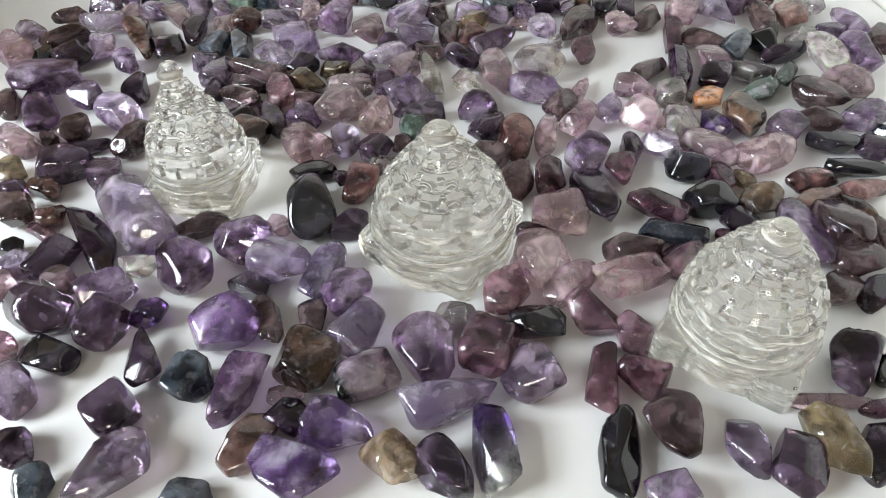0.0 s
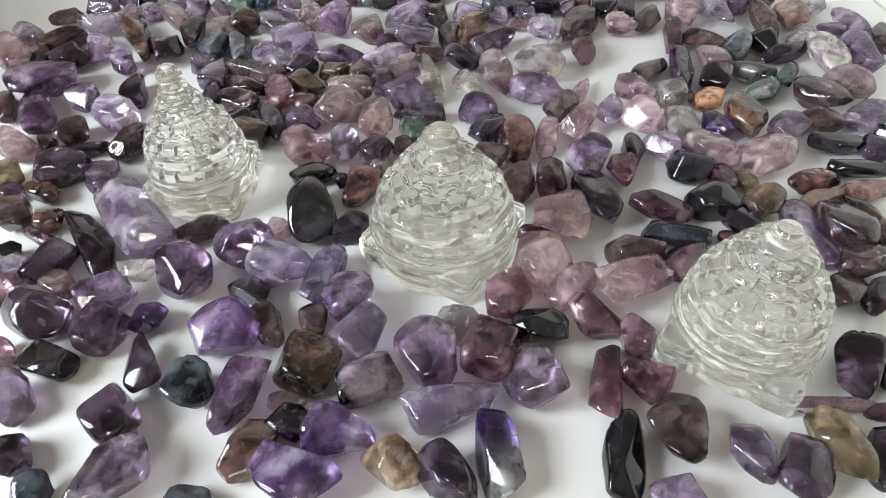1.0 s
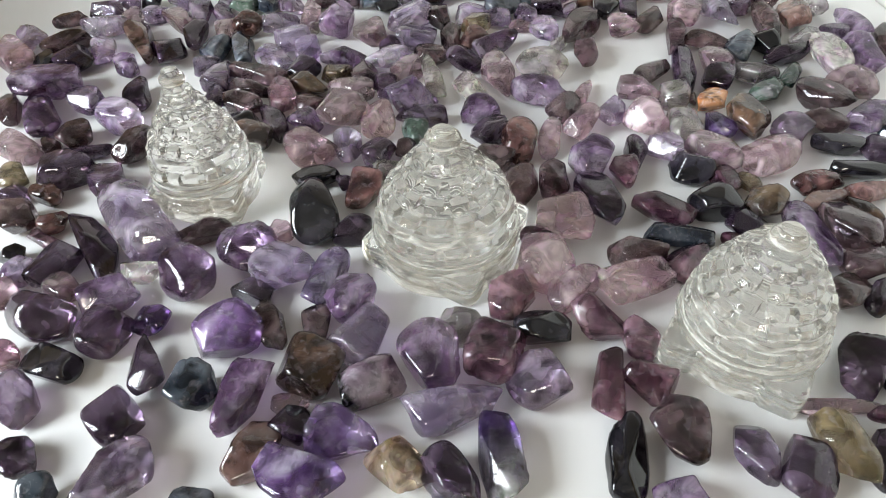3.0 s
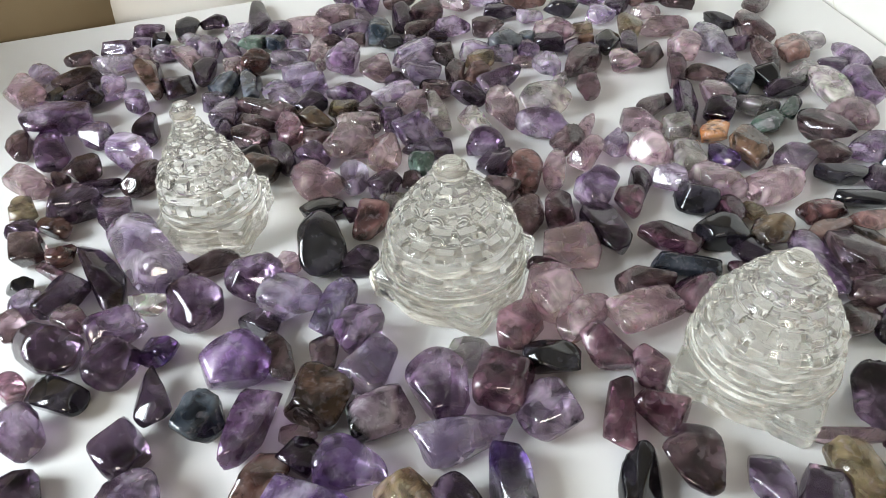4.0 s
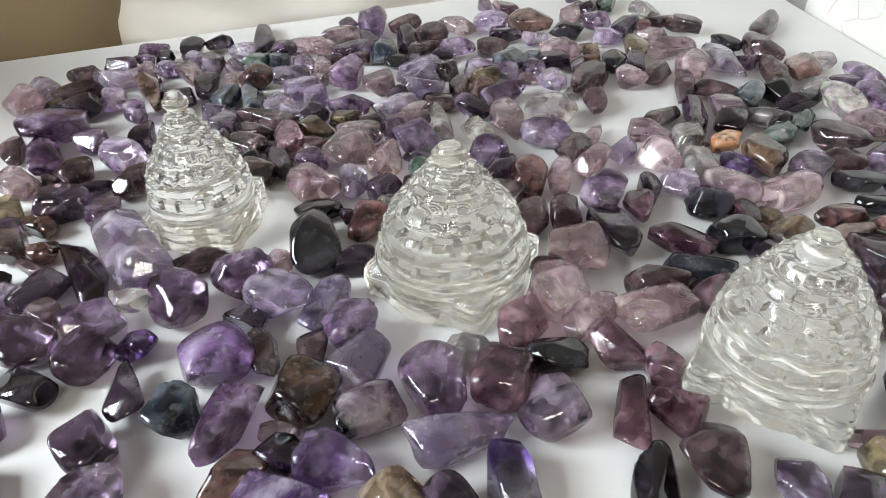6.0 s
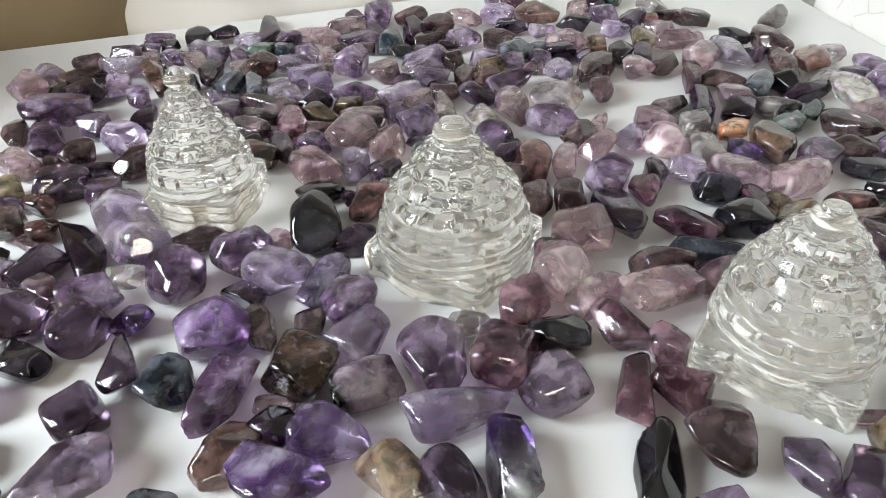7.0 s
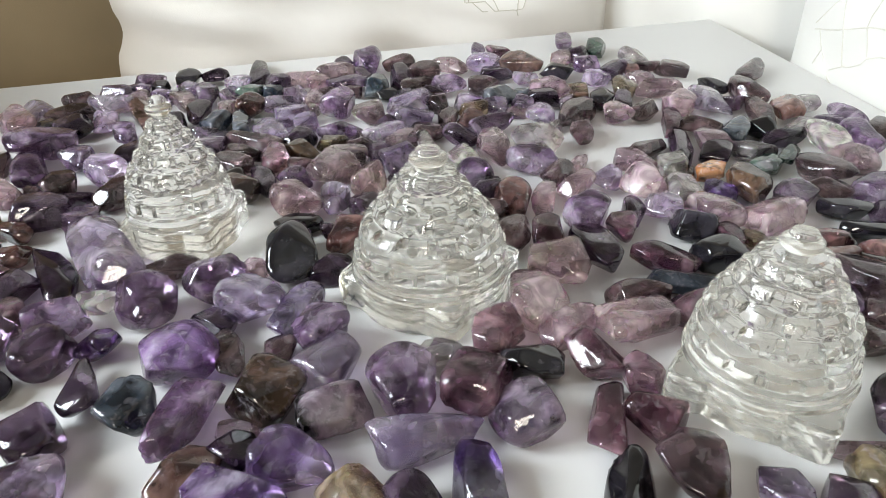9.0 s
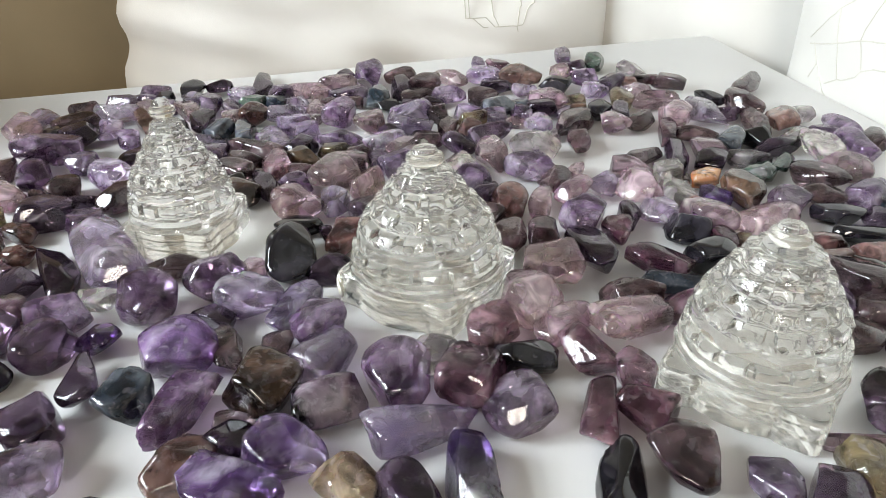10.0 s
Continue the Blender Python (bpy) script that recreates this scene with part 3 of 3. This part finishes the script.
stone('a', -10.28, 13.78, 2.13, 1.19, 0.88, 88, 0.23)
stone('d', -10.06, 12.02, 1.63, 0.97, 0.72, 97, 0.12)
stone('e', -7.88, 8.97, 1.58, 1.37, 1.01, 344, 0.23)
stone('p', -5.51, 7.97, 2.32, 1.50, 1.11, 320, -0.24)
stone('l', -3.98, 8.20, 1.78, 1.26, 0.93, 301, -0.11)
stone('d', -2.72, 7.75, 1.39, 1.22, 0.90, 62, 0.23)
stone('s', -1.74, 7.99, 1.01, 0.83, 0.61, 276, 0.14)
stone('w', -2.40, 6.75, 0.92, 0.88, 0.65, 305, -0.04)
stone('g', -1.38, 9.02, 1.38, 1.03, 0.76, 274, 0.22)
stone('d', -3.98, 6.24, 0.61, 0.57, 0.56, 308, -0.10)
stone('s', 0.07, 16.70, 2.40, 0.92, 0.68, 86, 0.23)
stone('l', 1.14, 18.87, 1.62, 1.00, 0.74, 19, -0.08)
stone('y', 1.22, 17.66, 1.36, 1.22, 0.90, 37, -0.25)
stone('l', 2.39, 18.09, 1.34, 1.12, 0.83, 350, -0.23)
stone('r', 1.06, 16.42, 1.39, 1.10, 0.82, 54, -0.17)
stone('a', 2.20, 15.67, 2.31, 1.22, 0.90, 36, 0.40)
stone('p', 3.50, 17.53, 1.36, 0.58, 0.56, 355, 0.14)
stone('b', 3.88, 20.12, 0.86, 0.81, 0.60, 332, -0.07)
stone('a', 3.79, 18.56, 1.69, 1.13, 0.84, 281, -0.10)
stone('d', 4.94, 19.03, 1.53, 1.32, 0.98, 346, -0.20)
stone('l', 4.53, 16.66, 1.61, 1.37, 1.01, 269, 0.24)
stone('d', 0.68, 14.48, 1.77, 1.11, 0.82, 313, -0.04)
stone('c', 5.00, 15.60, 0.84, 0.55, 0.56, 39, -0.15)
stone('s', 6.26, 16.97, 3.11, 1.45, 1.07, 59, -0.22)
stone('m', 6.16, 14.65, 2.11, 1.06, 0.78, 82, -0.22)
stone('e', 6.87, 19.73, 0.84, 0.74, 0.56, 344, -0.17)
stone('a', 6.08, 19.02, 1.72, 0.84, 0.62, 78, 0.09)
stone('k', 7.77, 18.83, 1.74, 1.16, 0.86, 75, -0.18)
stone('d', 8.89, 18.83, 2.13, 1.05, 0.77, 268, -0.23)
stone('p', 8.22, 16.81, 1.45, 1.26, 0.93, 347, -0.00)
stone('c', 3.85, 13.14, 2.02, 1.73, 1.28, 28, -0.19)
stone('a', 3.66, 11.50, 2.31, 1.22, 0.90, 340, 0.01)
stone('w', 0.86, 11.95, 2.73, 1.06, 0.79, 290, 0.14)
stone('p', 2.08, 12.96, 3.04, 1.32, 0.98, 273, -0.05)
stone('a', 1.26, 10.09, 1.38, 1.35, 1.00, 328, 0.24)
stone('p', 5.64, 11.64, 1.98, 0.63, 0.56, 66, 0.50)
stone('s', 4.48, 10.24, 1.97, 1.12, 0.83, 58, -0.01)
stone('p', 5.19, 9.32, 1.95, 1.19, 0.88, 60, -0.13)
stone('l', 6.50, 9.89, 1.86, 1.00, 0.74, 69, -0.04)
stone('s', -15.99, 8.95, 1.07, 0.69, 0.56, 298, 0.23)
stone('a', -14.21, 2.02, 1.05, 0.89, 0.66, 88, 0.19)
stone('p', -14.12, 0.93, 1.36, 0.89, 0.66, 307, 0.03)
stone('m', -13.18, -1.28, 1.09, 0.76, 0.56, 317, 0.14)
stone('d', 1.51, 8.87, 1.50, 1.30, 0.96, 27, 0.19)
stone('r', 2.58, 8.03, 2.16, 1.34, 0.99, 82, -0.15)
stone('s', 1.52, 7.15, 1.44, 1.27, 0.94, 322, -0.10)
stone('p', 3.84, 8.46, 2.10, 0.89, 0.66, 74, 0.17)
stone('a', -16.94, 22.96, 1.71, 0.91, 0.67, 20, 0.15)
stone('k', -14.47, 22.38, 1.92, 1.29, 0.95, 98, -0.16)
stone('d', -13.28, 23.45, 1.34, 1.17, 0.86, 358, 0.20)
stone('l', -11.58, 21.96, 1.36, 1.21, 0.89, 356, -0.06)
stone('d', -10.95, 24.28, 4.29, 1.29, 0.67, 103, 0.40)
stone('a', -9.40, 21.81, 1.31, 1.28, 0.95, 322, 0.04)
stone('p', -8.20, 22.61, 1.77, 1.22, 0.90, 22, -0.07)
stone('p', -7.16, 22.03, 1.38, 1.03, 0.76, 52, 0.06)
stone('p', -6.37, 23.54, 2.29, 1.33, 0.98, 358, -0.20)
stone('d', -6.38, 26.32, 1.70, 0.76, 0.56, 304, -0.05)
stone('a', -4.80, 25.54, 2.78, 1.67, 1.23, 284, 0.22)
stone('a', -5.60, 21.79, 2.20, 1.19, 0.88, 358, -0.16)
stone('d', -4.77, 23.20, 2.23, 1.01, 0.75, 289, 0.08)
stone('b', -3.91, 21.31, 2.47, 1.36, 1.00, 277, -0.09)
stone('s', -3.04, 25.25, 1.82, 1.27, 0.94, 47, -0.10)
stone('d', -2.76, 23.11, 2.98, 1.28, 0.95, 275, -0.24)
stone('s', -1.35, 23.06, 1.72, 1.47, 1.09, 31, -0.24)
stone('s', -1.78, 21.40, 2.03, 1.09, 0.81, 35, 0.22)
stone('p', 0.13, 25.09, 2.45, 1.18, 0.87, 323, 0.16)
stone('a', -0.00, 21.50, 1.86, 1.34, 0.99, 358, 0.15)
stone('d', -0.79, 20.58, 1.10, 0.93, 0.69, 356, 0.15)
stone('a', 1.76, 28.52, 1.76, 0.86, 0.64, 270, 0.23)
stone('l', 2.00, 25.20, 2.04, 1.36, 1.01, 334, -0.17)
stone('m', 2.91, 27.58, 2.08, 1.09, 0.81, 287, 0.04)
stone('r', 4.11, 24.48, 2.36, 1.59, 1.18, 357, -0.00)
stone('d', 2.69, 23.25, 1.74, 1.07, 0.79, 358, 0.04)
stone('s', 1.91, 21.43, 1.61, 1.10, 0.82, 358, 0.22)
stone('b', 2.73, 19.43, 2.00, 1.34, 0.99, 38, 0.13)
stone('l', 4.24, 22.48, 1.38, 0.97, 0.71, 357, 0.23)
stone('k', 6.05, 23.53, 1.79, 1.23, 0.91, 357, -0.19)
stone('a', 7.27, 30.01, 2.76, 1.02, 0.76, 264, 0.08)
stone('p', 6.63, 26.24, 1.18, 1.13, 0.84, 304, 0.09)
stone('d', 7.66, 27.06, 1.91, 1.23, 0.91, 264, 0.12)
stone('g', 9.01, 28.12, 2.51, 1.25, 0.93, 262, 0.06)
stone('a', 7.96, 24.92, 1.50, 1.18, 0.88, 354, 0.17)
stone('c', 10.95, 26.44, 1.89, 1.27, 0.94, 300, -0.10)
stone('r', 10.39, 24.48, 0.96, 0.75, 0.56, 355, 0.21)
stone('a', 9.19, 23.74, 2.25, 1.16, 0.86, 59, -0.05)
stone('s', 11.56, 24.99, 1.78, 0.76, 0.56, 16, 0.05)
stone('s', 12.68, 23.85, 2.35, 1.19, 0.88, 298, 0.20)
stone('l', 8.04, 22.33, 1.54, 1.12, 0.83, 357, 0.10)
stone('p', 10.58, 22.77, 1.68, 0.89, 0.66, 17, -0.10)
stone('p', 5.25, 20.29, 2.08, 1.37, 1.02, 358, -0.13)
stone('y', 6.85, 20.86, 1.08, 1.01, 0.74, 351, -0.09)
stone('y', 9.29, 20.78, 1.83, 1.29, 0.95, 260, 0.06)
stone('p', 11.01, 20.46, 2.34, 1.29, 0.96, 358, 0.25)
stone('s', 16.84, 23.41, 4.12, 1.24, 0.85, 60, 0.20)
stone('k', 14.08, 21.25, 1.62, 0.89, 0.66, 296, -0.05)
stone('s', 15.26, 19.88, 2.69, 1.46, 1.08, 269, -0.05)
stone('s', 9.66, 17.46, 2.14, 0.98, 0.77, 51, 0.00)
stone('p', 11.34, 18.05, 2.12, 1.49, 1.06, 65, 0.00)
stone('l', 12.98, 18.28, 3.71, 1.33, 1.01, 277, 0.10)
stone('d', 14.18, 18.61, 1.16, 1.01, 0.76, 13, 0.00)
stone('s', 15.01, 17.11, 3.19, 1.03, 0.78, 261, 0.00)
stone('k', 14.28, 15.09, 1.64, 1.10, 0.85, 298, 0.00)
stone('r', 16.36, 17.35, 1.90, 1.39, 1.01, 264, 0.10)
stone('c', 17.80, 18.29, 1.26, 1.08, 0.82, 269, 0.00)
stone('a', 18.62, 16.41, 2.10, 0.93, 0.85, 290, 0.00)
stone('s', 19.72, 15.19, 2.49, 0.88, 0.68, 253, 0.10)
stone('m', 10.53, 15.94, 2.67, 0.86, 0.70, 78, 0.00)
stone('s', 11.71, 15.35, 1.72, 1.01, 0.77, 329, 0.10)
stone('b', 12.96, 14.62, 2.46, 1.18, 0.92, 69, 0.00)
stone('a', 10.16, 13.09, 3.37, 0.90, 0.70, 260, -0.10)
stone('p', 11.55, 13.50, 1.48, 1.34, 0.93, 300, 0.00)
stone('s', 8.78, 13.01, 2.08, 0.91, 0.68, 41, 0.10)
stone('d', 11.32, 12.11, 1.43, 1.21, 0.89, 59, 0.10)
stone('c', 13.01, 12.47, 1.66, 1.07, 0.83, 323, 0.00)
stone('d', 14.86, 13.97, 2.32, 1.01, 0.77, 23, 0.10)
stone('c', 16.16, 15.25, 1.73, 0.96, 0.73, 22, 0.00)
stone('a', 17.69, 15.75, 1.36, 1.03, 0.66, 20, 0.00)
stone('w', 16.49, 13.42, 2.87, 1.40, 1.06, 265, 0.10)
stone('a', 18.00, 13.40, 2.63, 1.55, 1.13, 272, 0.00)
stone('p', 16.61, 11.15, 1.78, 1.42, 1.01, 291, 0.00)
stone('g', 14.45, 12.34, 1.98, 0.76, 0.56, 61, 0.00)
stone('g', 13.05, 11.06, 2.09, 0.96, 0.73, 45, 0.10)
stone('s', 14.97, 10.41, 2.15, 1.26, 0.94, 304, 0.00)
stone('p', 7.85, 11.43, 1.82, 1.06, 0.81, 330, 0.10)
stone('w', 9.20, 10.92, 1.62, 1.22, 0.94, 67, 0.00)
stone('o', 10.62, 10.53, 1.55, 1.05, 0.76, 65, 0.00)
stone('s', 10.06, 11.08, 0.90, 0.33, 0.25, 74, 0.00)
stone('e', 11.53, 9.05, 2.11, 1.54, 1.17, 289, 0.00)
stone('p', 7.73, 9.30, 1.71, 1.50, 1.15, 346, 0.10)
stone('c', 9.06, 8.80, 1.84, 1.19, 0.93, 269, 0.15)
stone('v', 10.32, 8.70, 1.33, 1.02, 0.77, 316, 0.10)
stone('a', 13.02, 8.37, 1.44, 1.24, 0.90, 42, 0.00)
stone('s', 14.44, 8.77, 1.60, 0.93, 0.80, 338, 0.10)
stone('a', 16.34, 8.98, 1.64, 1.19, 0.90, 28, 0.00)
stone('b', 16.69, 8.14, 0.78, 0.61, 0.47, 327, 0.00)
stone('l', 8.03, 7.39, 1.58, 1.15, 0.87, 327, 0.10)
stone('d', 6.95, 7.48, 1.64, 0.81, 0.65, 269, 0.00)
stone('k', 8.66, 6.18, 1.52, 1.20, 0.91, 338, 0.10)
stone('p', 9.76, 7.09, 2.21, 1.23, 0.94, 310, 0.00)
stone('p', 11.77, 6.77, 2.26, 1.50, 1.02, 23, 0.15)
stone('k', 14.46, 7.40, 1.69, 0.90, 0.68, 353, 0.10)
stone('d', 15.80, 7.01, 1.29, 1.00, 0.74, 324, 0.00)
stone('k', 14.64, 5.92, 2.00, 0.80, 0.63, 344, 0.20)
stone('m', 9.78, 5.58, 1.30, 0.86, 0.65, 283, 0.00)
stone('y', 10.56, 5.47, 0.94, 0.63, 0.48, 292, 0.10)
stone('k', 9.04, 4.24, 1.69, 1.29, 0.97, 13, -0.10)
stone('e', 10.56, 4.11, 1.41, 1.31, 1.00, 40, 0.00)
stone('d', 9.82, 3.16, 1.47, 0.98, 0.74, 320, 0.10)
stone('m', 7.22, 4.13, 2.03, 1.07, 0.82, 332, 0.15)
stone('b', 7.41, 2.85, 2.09, 0.84, 0.65, 350, 0.00)
stone('r', 12.90, 5.42, 1.66, 0.79, 0.60, 11, 0.00)
stone('r', 12.75, 4.44, 1.87, 0.69, 0.53, 23, 0.00)
stone('r', 14.51, 4.70, 1.72, 0.74, 0.59, 8, 0.10)
stone('e', 13.90, 3.91, 1.38, 0.63, 0.49, 298, 0.10)
stone('s', 12.83, 2.83, 2.02, 1.32, 1.03, 286, 0.00)
stone('a', 11.66, 2.57, 2.67, 1.08, 0.82, 275, 0.10)
stone('s', 14.14, 2.46, 2.15, 0.75, 0.57, 64, 0.00)
stone('s', 12.76, 1.30, 1.51, 1.07, 0.81, 1, 0.00)
stone('s', 11.77, 0.23, 1.43, 0.97, 0.73, 42, 0.00)
stone('d', 12.94, 0.15, 1.78, 0.85, 0.65, 49, 0.00)
stone('m', 9.11, 2.82, 0.59, 0.49, 0.37, 17, 0.00)
stone('s', 5.88, 2.09, 1.69, 1.32, 1.01, 7, 0.00)
stone('p', 5.57, 0.68, 2.07, 1.41, 1.05, 17, 0.10)
stone('m', 7.25, 1.52, 1.95, 1.05, 0.80, 45, -0.10)
stone('d', 11.03, -2.35, 1.94, 1.22, 0.92, 53, -0.10)
stone('k', 11.89, -2.60, 1.01, 0.50, 0.39, 63, 0.00)
stone('p', 10.12, -3.52, 2.12, 0.44, 0.34, 357, 0.30)
stone('m', 11.35, -3.75, 1.32, 0.57, 0.44, 5, 0.00)
stone('y', 9.57, -4.86, 1.91, 1.11, 0.85, 278, 0.10)
stone('a', 7.39, -4.90, 1.60, 1.10, 0.81, 289, 0.12)
stone('d', 8.47, -5.44, 1.47, 1.17, 0.89, 245, 0.00)
stone('d', 10.60, -5.03, 1.93, 0.83, 0.61, 63, 0.00)
stone('m', 4.22, -2.74, 2.42, 0.92, 0.70, 77, 0.10)
stone('m', 5.36, -2.73, 1.27, 1.19, 0.91, 309, 0.00)
stone('s', 5.63, -4.24, 1.79, 1.49, 1.13, 258, -0.25)
stone('k', 4.25, -4.93, 2.29, 1.01, 0.77, 77, 0.15)
stone('a', 5.29, -5.98, 1.26, 1.05, 0.79, 26, 0.00)
stone('l', -10.71, 3.91, 3.66, 1.73, 1.33, 307, 0.00)
stone('d', -12.13, 3.28, 3.87, 1.06, 0.80, 308, -0.10)
stone('w', -10.17, 1.94, 1.39, 0.76, 0.57, 356, 0.00)
stone('s', -8.56, 3.64, 1.91, 0.96, 0.70, 24, -0.20)
stone('a', -8.42, 1.55, 1.88, 1.65, 1.25, 323, 0.00)
stone('d', -13.09, 2.24, 1.74, 1.16, 0.91, 61, 0.10)
stone('a', -6.80, 2.67, 1.78, 1.60, 1.22, 355, 0.00)
stone('p', -5.83, 3.65, 0.99, 0.83, 0.63, 102, 0.00)
stone('l', -5.39, 1.66, 1.95, 1.37, 1.04, 340, 0.10)
stone('v', -3.99, 1.37, 2.21, 1.05, 0.79, 72, 0.15)
stone('a', -10.79, 0.79, 1.67, 1.28, 0.97, 29, 0.00)
stone('p', -12.47, 1.24, 1.21, 0.81, 0.65, 326, 0.00)
stone('d', -6.21, 0.88, 1.33, 0.78, 0.62, 334, 0.10)
stone('d', -12.59, -0.09, 2.45, 1.52, 1.18, 347, 0.00)
stone('a', -10.34, -0.72, 1.44, 1.27, 1.00, 71, 0.00)
stone('v', -9.17, -0.16, 1.20, 0.95, 0.74, 343, 0.15)
stone('v', -6.59, -0.97, 1.76, 1.67, 1.27, 53, 0.00)
stone('s', -5.46, -0.48, 1.91, 0.84, 0.64, 296, 0.10)
stone('a', -3.15, 0.31, 1.52, 1.32, 1.06, 42, 0.00)
stone('l', -2.66, -1.04, 1.90, 1.36, 1.04, 66, 0.00)
stone('s', -4.07, -0.61, 1.61, 0.89, 0.67, 97, -0.20)
stone('k', -11.61, -1.70, 1.80, 1.05, 0.79, 339, 0.10)
stone('d', -8.82, -1.84, 1.92, 0.97, 0.73, 112, 0.27)
stone('b', -7.25, -2.67, 1.38, 1.30, 0.99, 320, -0.10)
stone('e', -4.01, -2.13, 1.80, 1.57, 1.15, 339, 0.00)
stone('a', -5.85, -3.02, 2.16, 1.26, 0.96, 71, -0.15)
stone('p', -4.52, -3.08, 1.00, 0.53, 0.41, 11, 0.00)
stone('d', -4.28, -3.79, 1.26, 0.91, 0.69, 343, 0.00)
stone('j', -2.35, -2.65, 1.78, 1.19, 0.93, 27, -0.10)
stone('a', -0.66, -1.99, 2.00, 1.64, 1.29, 286, 0.00)
stone('c', 0.16, -0.79, 1.40, 1.17, 0.83, 0, 0.00)
stone('m', 1.13, -1.73, 1.75, 1.51, 1.15, 72, 0.10)
stone('a', 2.23, -2.76, 1.61, 1.46, 1.13, 307, 0.00)
stone('l', -0.06, -3.44, 2.56, 1.23, 0.90, 10, 0.20)
stone('k', 2.57, -0.90, 1.71, 1.22, 0.92, 326, 0.00)
stone('m', 1.73, 0.25, 1.72, 1.35, 1.03, 36, 0.12)
stone('h', 1.12, -4.82, 2.30, 1.07, 0.81, 276, -0.20)
stone('y', -1.45, -5.01, 1.47, 1.15, 0.89, 316, 0.15)
stone('d', -0.15, -5.43, 1.69, 1.20, 0.92, 297, 0.10)
stone('v', -2.94, -4.31, 1.76, 1.29, 1.01, 334, 0.10)
stone('v', -3.89, -5.40, 2.04, 1.46, 1.10, 335, 0.00)
stone('r', -5.20, -4.59, 1.65, 1.08, 0.82, 70, -0.10)
stone('d', -9.08, -3.57, 1.54, 1.25, 0.93, 317, 0.00)
stone('a', -8.58, -5.24, 2.12, 1.30, 1.00, 43, -0.20)
stone('b', -10.30, -5.65, 1.10, 0.98, 0.75, 328, 0.00)
stone('b', -6.40, -5.90, 1.26, 0.77, 0.58, 352, 0.00)
stone('d', -11.34, -4.55, 1.36, 0.89, 0.68, 313, 0.00)
stone('a', -12.12, -2.89, 1.64, 1.11, 0.85, 312, 0.00)
stone('m', 4.22, -0.66, 1.76, 1.22, 0.92, 297, 0.10)
stone('m', 5.33, -1.25, 1.21, 1.03, 0.77, 83, 0.00)
stone('p', 3.71, 0.64, 1.98, 1.00, 0.78, 43, 0.10)
stone('p', 2.82, 1.54, 1.75, 1.66, 1.23, 53, 0.00)
stone('m', 2.86, 2.96, 1.22, 0.69, 0.55, 332, 0.10)
stone('k', -4.76, 4.31, 2.59, 1.62, 1.28, 99, 0.10)
stone('k', -4.99, 6.44, 1.63, 0.90, 0.69, 19, 0.20)
stone('d', -3.41, 3.53, 1.33, 1.00, 0.74, 9, 0.00)
stone('r', -3.11, 5.66, 1.98, 1.17, 0.89, 83, 0.00)
stone('p', 3.78, 3.68, 1.94, 1.56, 1.18, 339, 0.00)
stone('s', 2.42, 5.37, 1.91, 1.16, 0.88, 73, 0.00)
stone('m', 3.71, 5.84, 1.89, 1.14, 0.87, 77, 0.10)
stone('d', 5.15, 4.52, 2.49, 1.29, 0.96, 281, 0.00)
stone('a', 5.05, 6.65, 1.76, 1.50, 1.18, 60, 0.00)
stone('m', 6.27, 6.26, 1.63, 0.97, 0.74, 69, 0.00)
stone('s', -18.44, 17.04, 2.24, 1.07, 0.93, 35, 0.10)
stone('k', -18.83, 15.42, 1.64, 1.02, 0.86, 297, 0.00)
stone('d', -17.26, 15.19, 1.65, 1.39, 1.03, 58, 0.10)
stone('p', -20.51, 15.77, 2.75, 1.63, 1.18, 307, 0.00)
stone('a', -17.77, 13.13, 2.74, 1.97, 1.31, 20, 0.00)
stone('a', -17.17, 11.00, 2.72, 1.26, 0.96, 115, 0.10)
stone('s', -18.95, 11.70, 2.27, 1.01, 0.77, 117, 0.00)
stone('s', -15.19, 9.49, 1.37, 1.34, 0.96, 303, 0.00)
stone('p', -17.21, 8.75, 2.29, 1.21, 0.86, 326, 0.10)
stone('d', -14.64, 8.47, 2.34, 0.74, 0.61, 8, 0.15)
stone('d', -14.51, 7.10, 2.11, 1.44, 1.10, 16, 0.00)
stone('a', -12.74, 6.32, 2.09, 1.27, 1.00, 110, 0.00)
stone('y', -16.66, 6.94, 1.23, 0.98, 0.77, 297, 0.00)
stone('d', -16.26, 5.95, 1.06, 0.74, 0.58, 11, 0.00)
stone('r', -14.85, 5.93, 1.20, 0.89, 0.68, 353, 0.00)
stone('s', -15.32, 4.60, 1.87, 1.22, 0.91, 314, 0.00)
stone('r', -14.01, 4.36, 0.99, 0.94, 0.73, 5, 0.00)
stone('s', -12.50, 8.64, 1.86, 1.20, 0.91, 72, 0.15)
stone('l', -13.68, 10.55, 2.03, 1.36, 1.02, 326, 0.00)
stone('a', -15.52, 11.92, 1.68, 1.27, 0.92, 330, 0.00)
stone('d', -13.57, 12.53, 1.87, 1.03, 0.78, 98, 0.20)
stone('k', -14.80, 2.83, 1.00, 0.75, 0.58, 333, 0.00)
stone('m', -14.16, 3.65, 1.45, 0.51, 0.40, 332, 0.00)
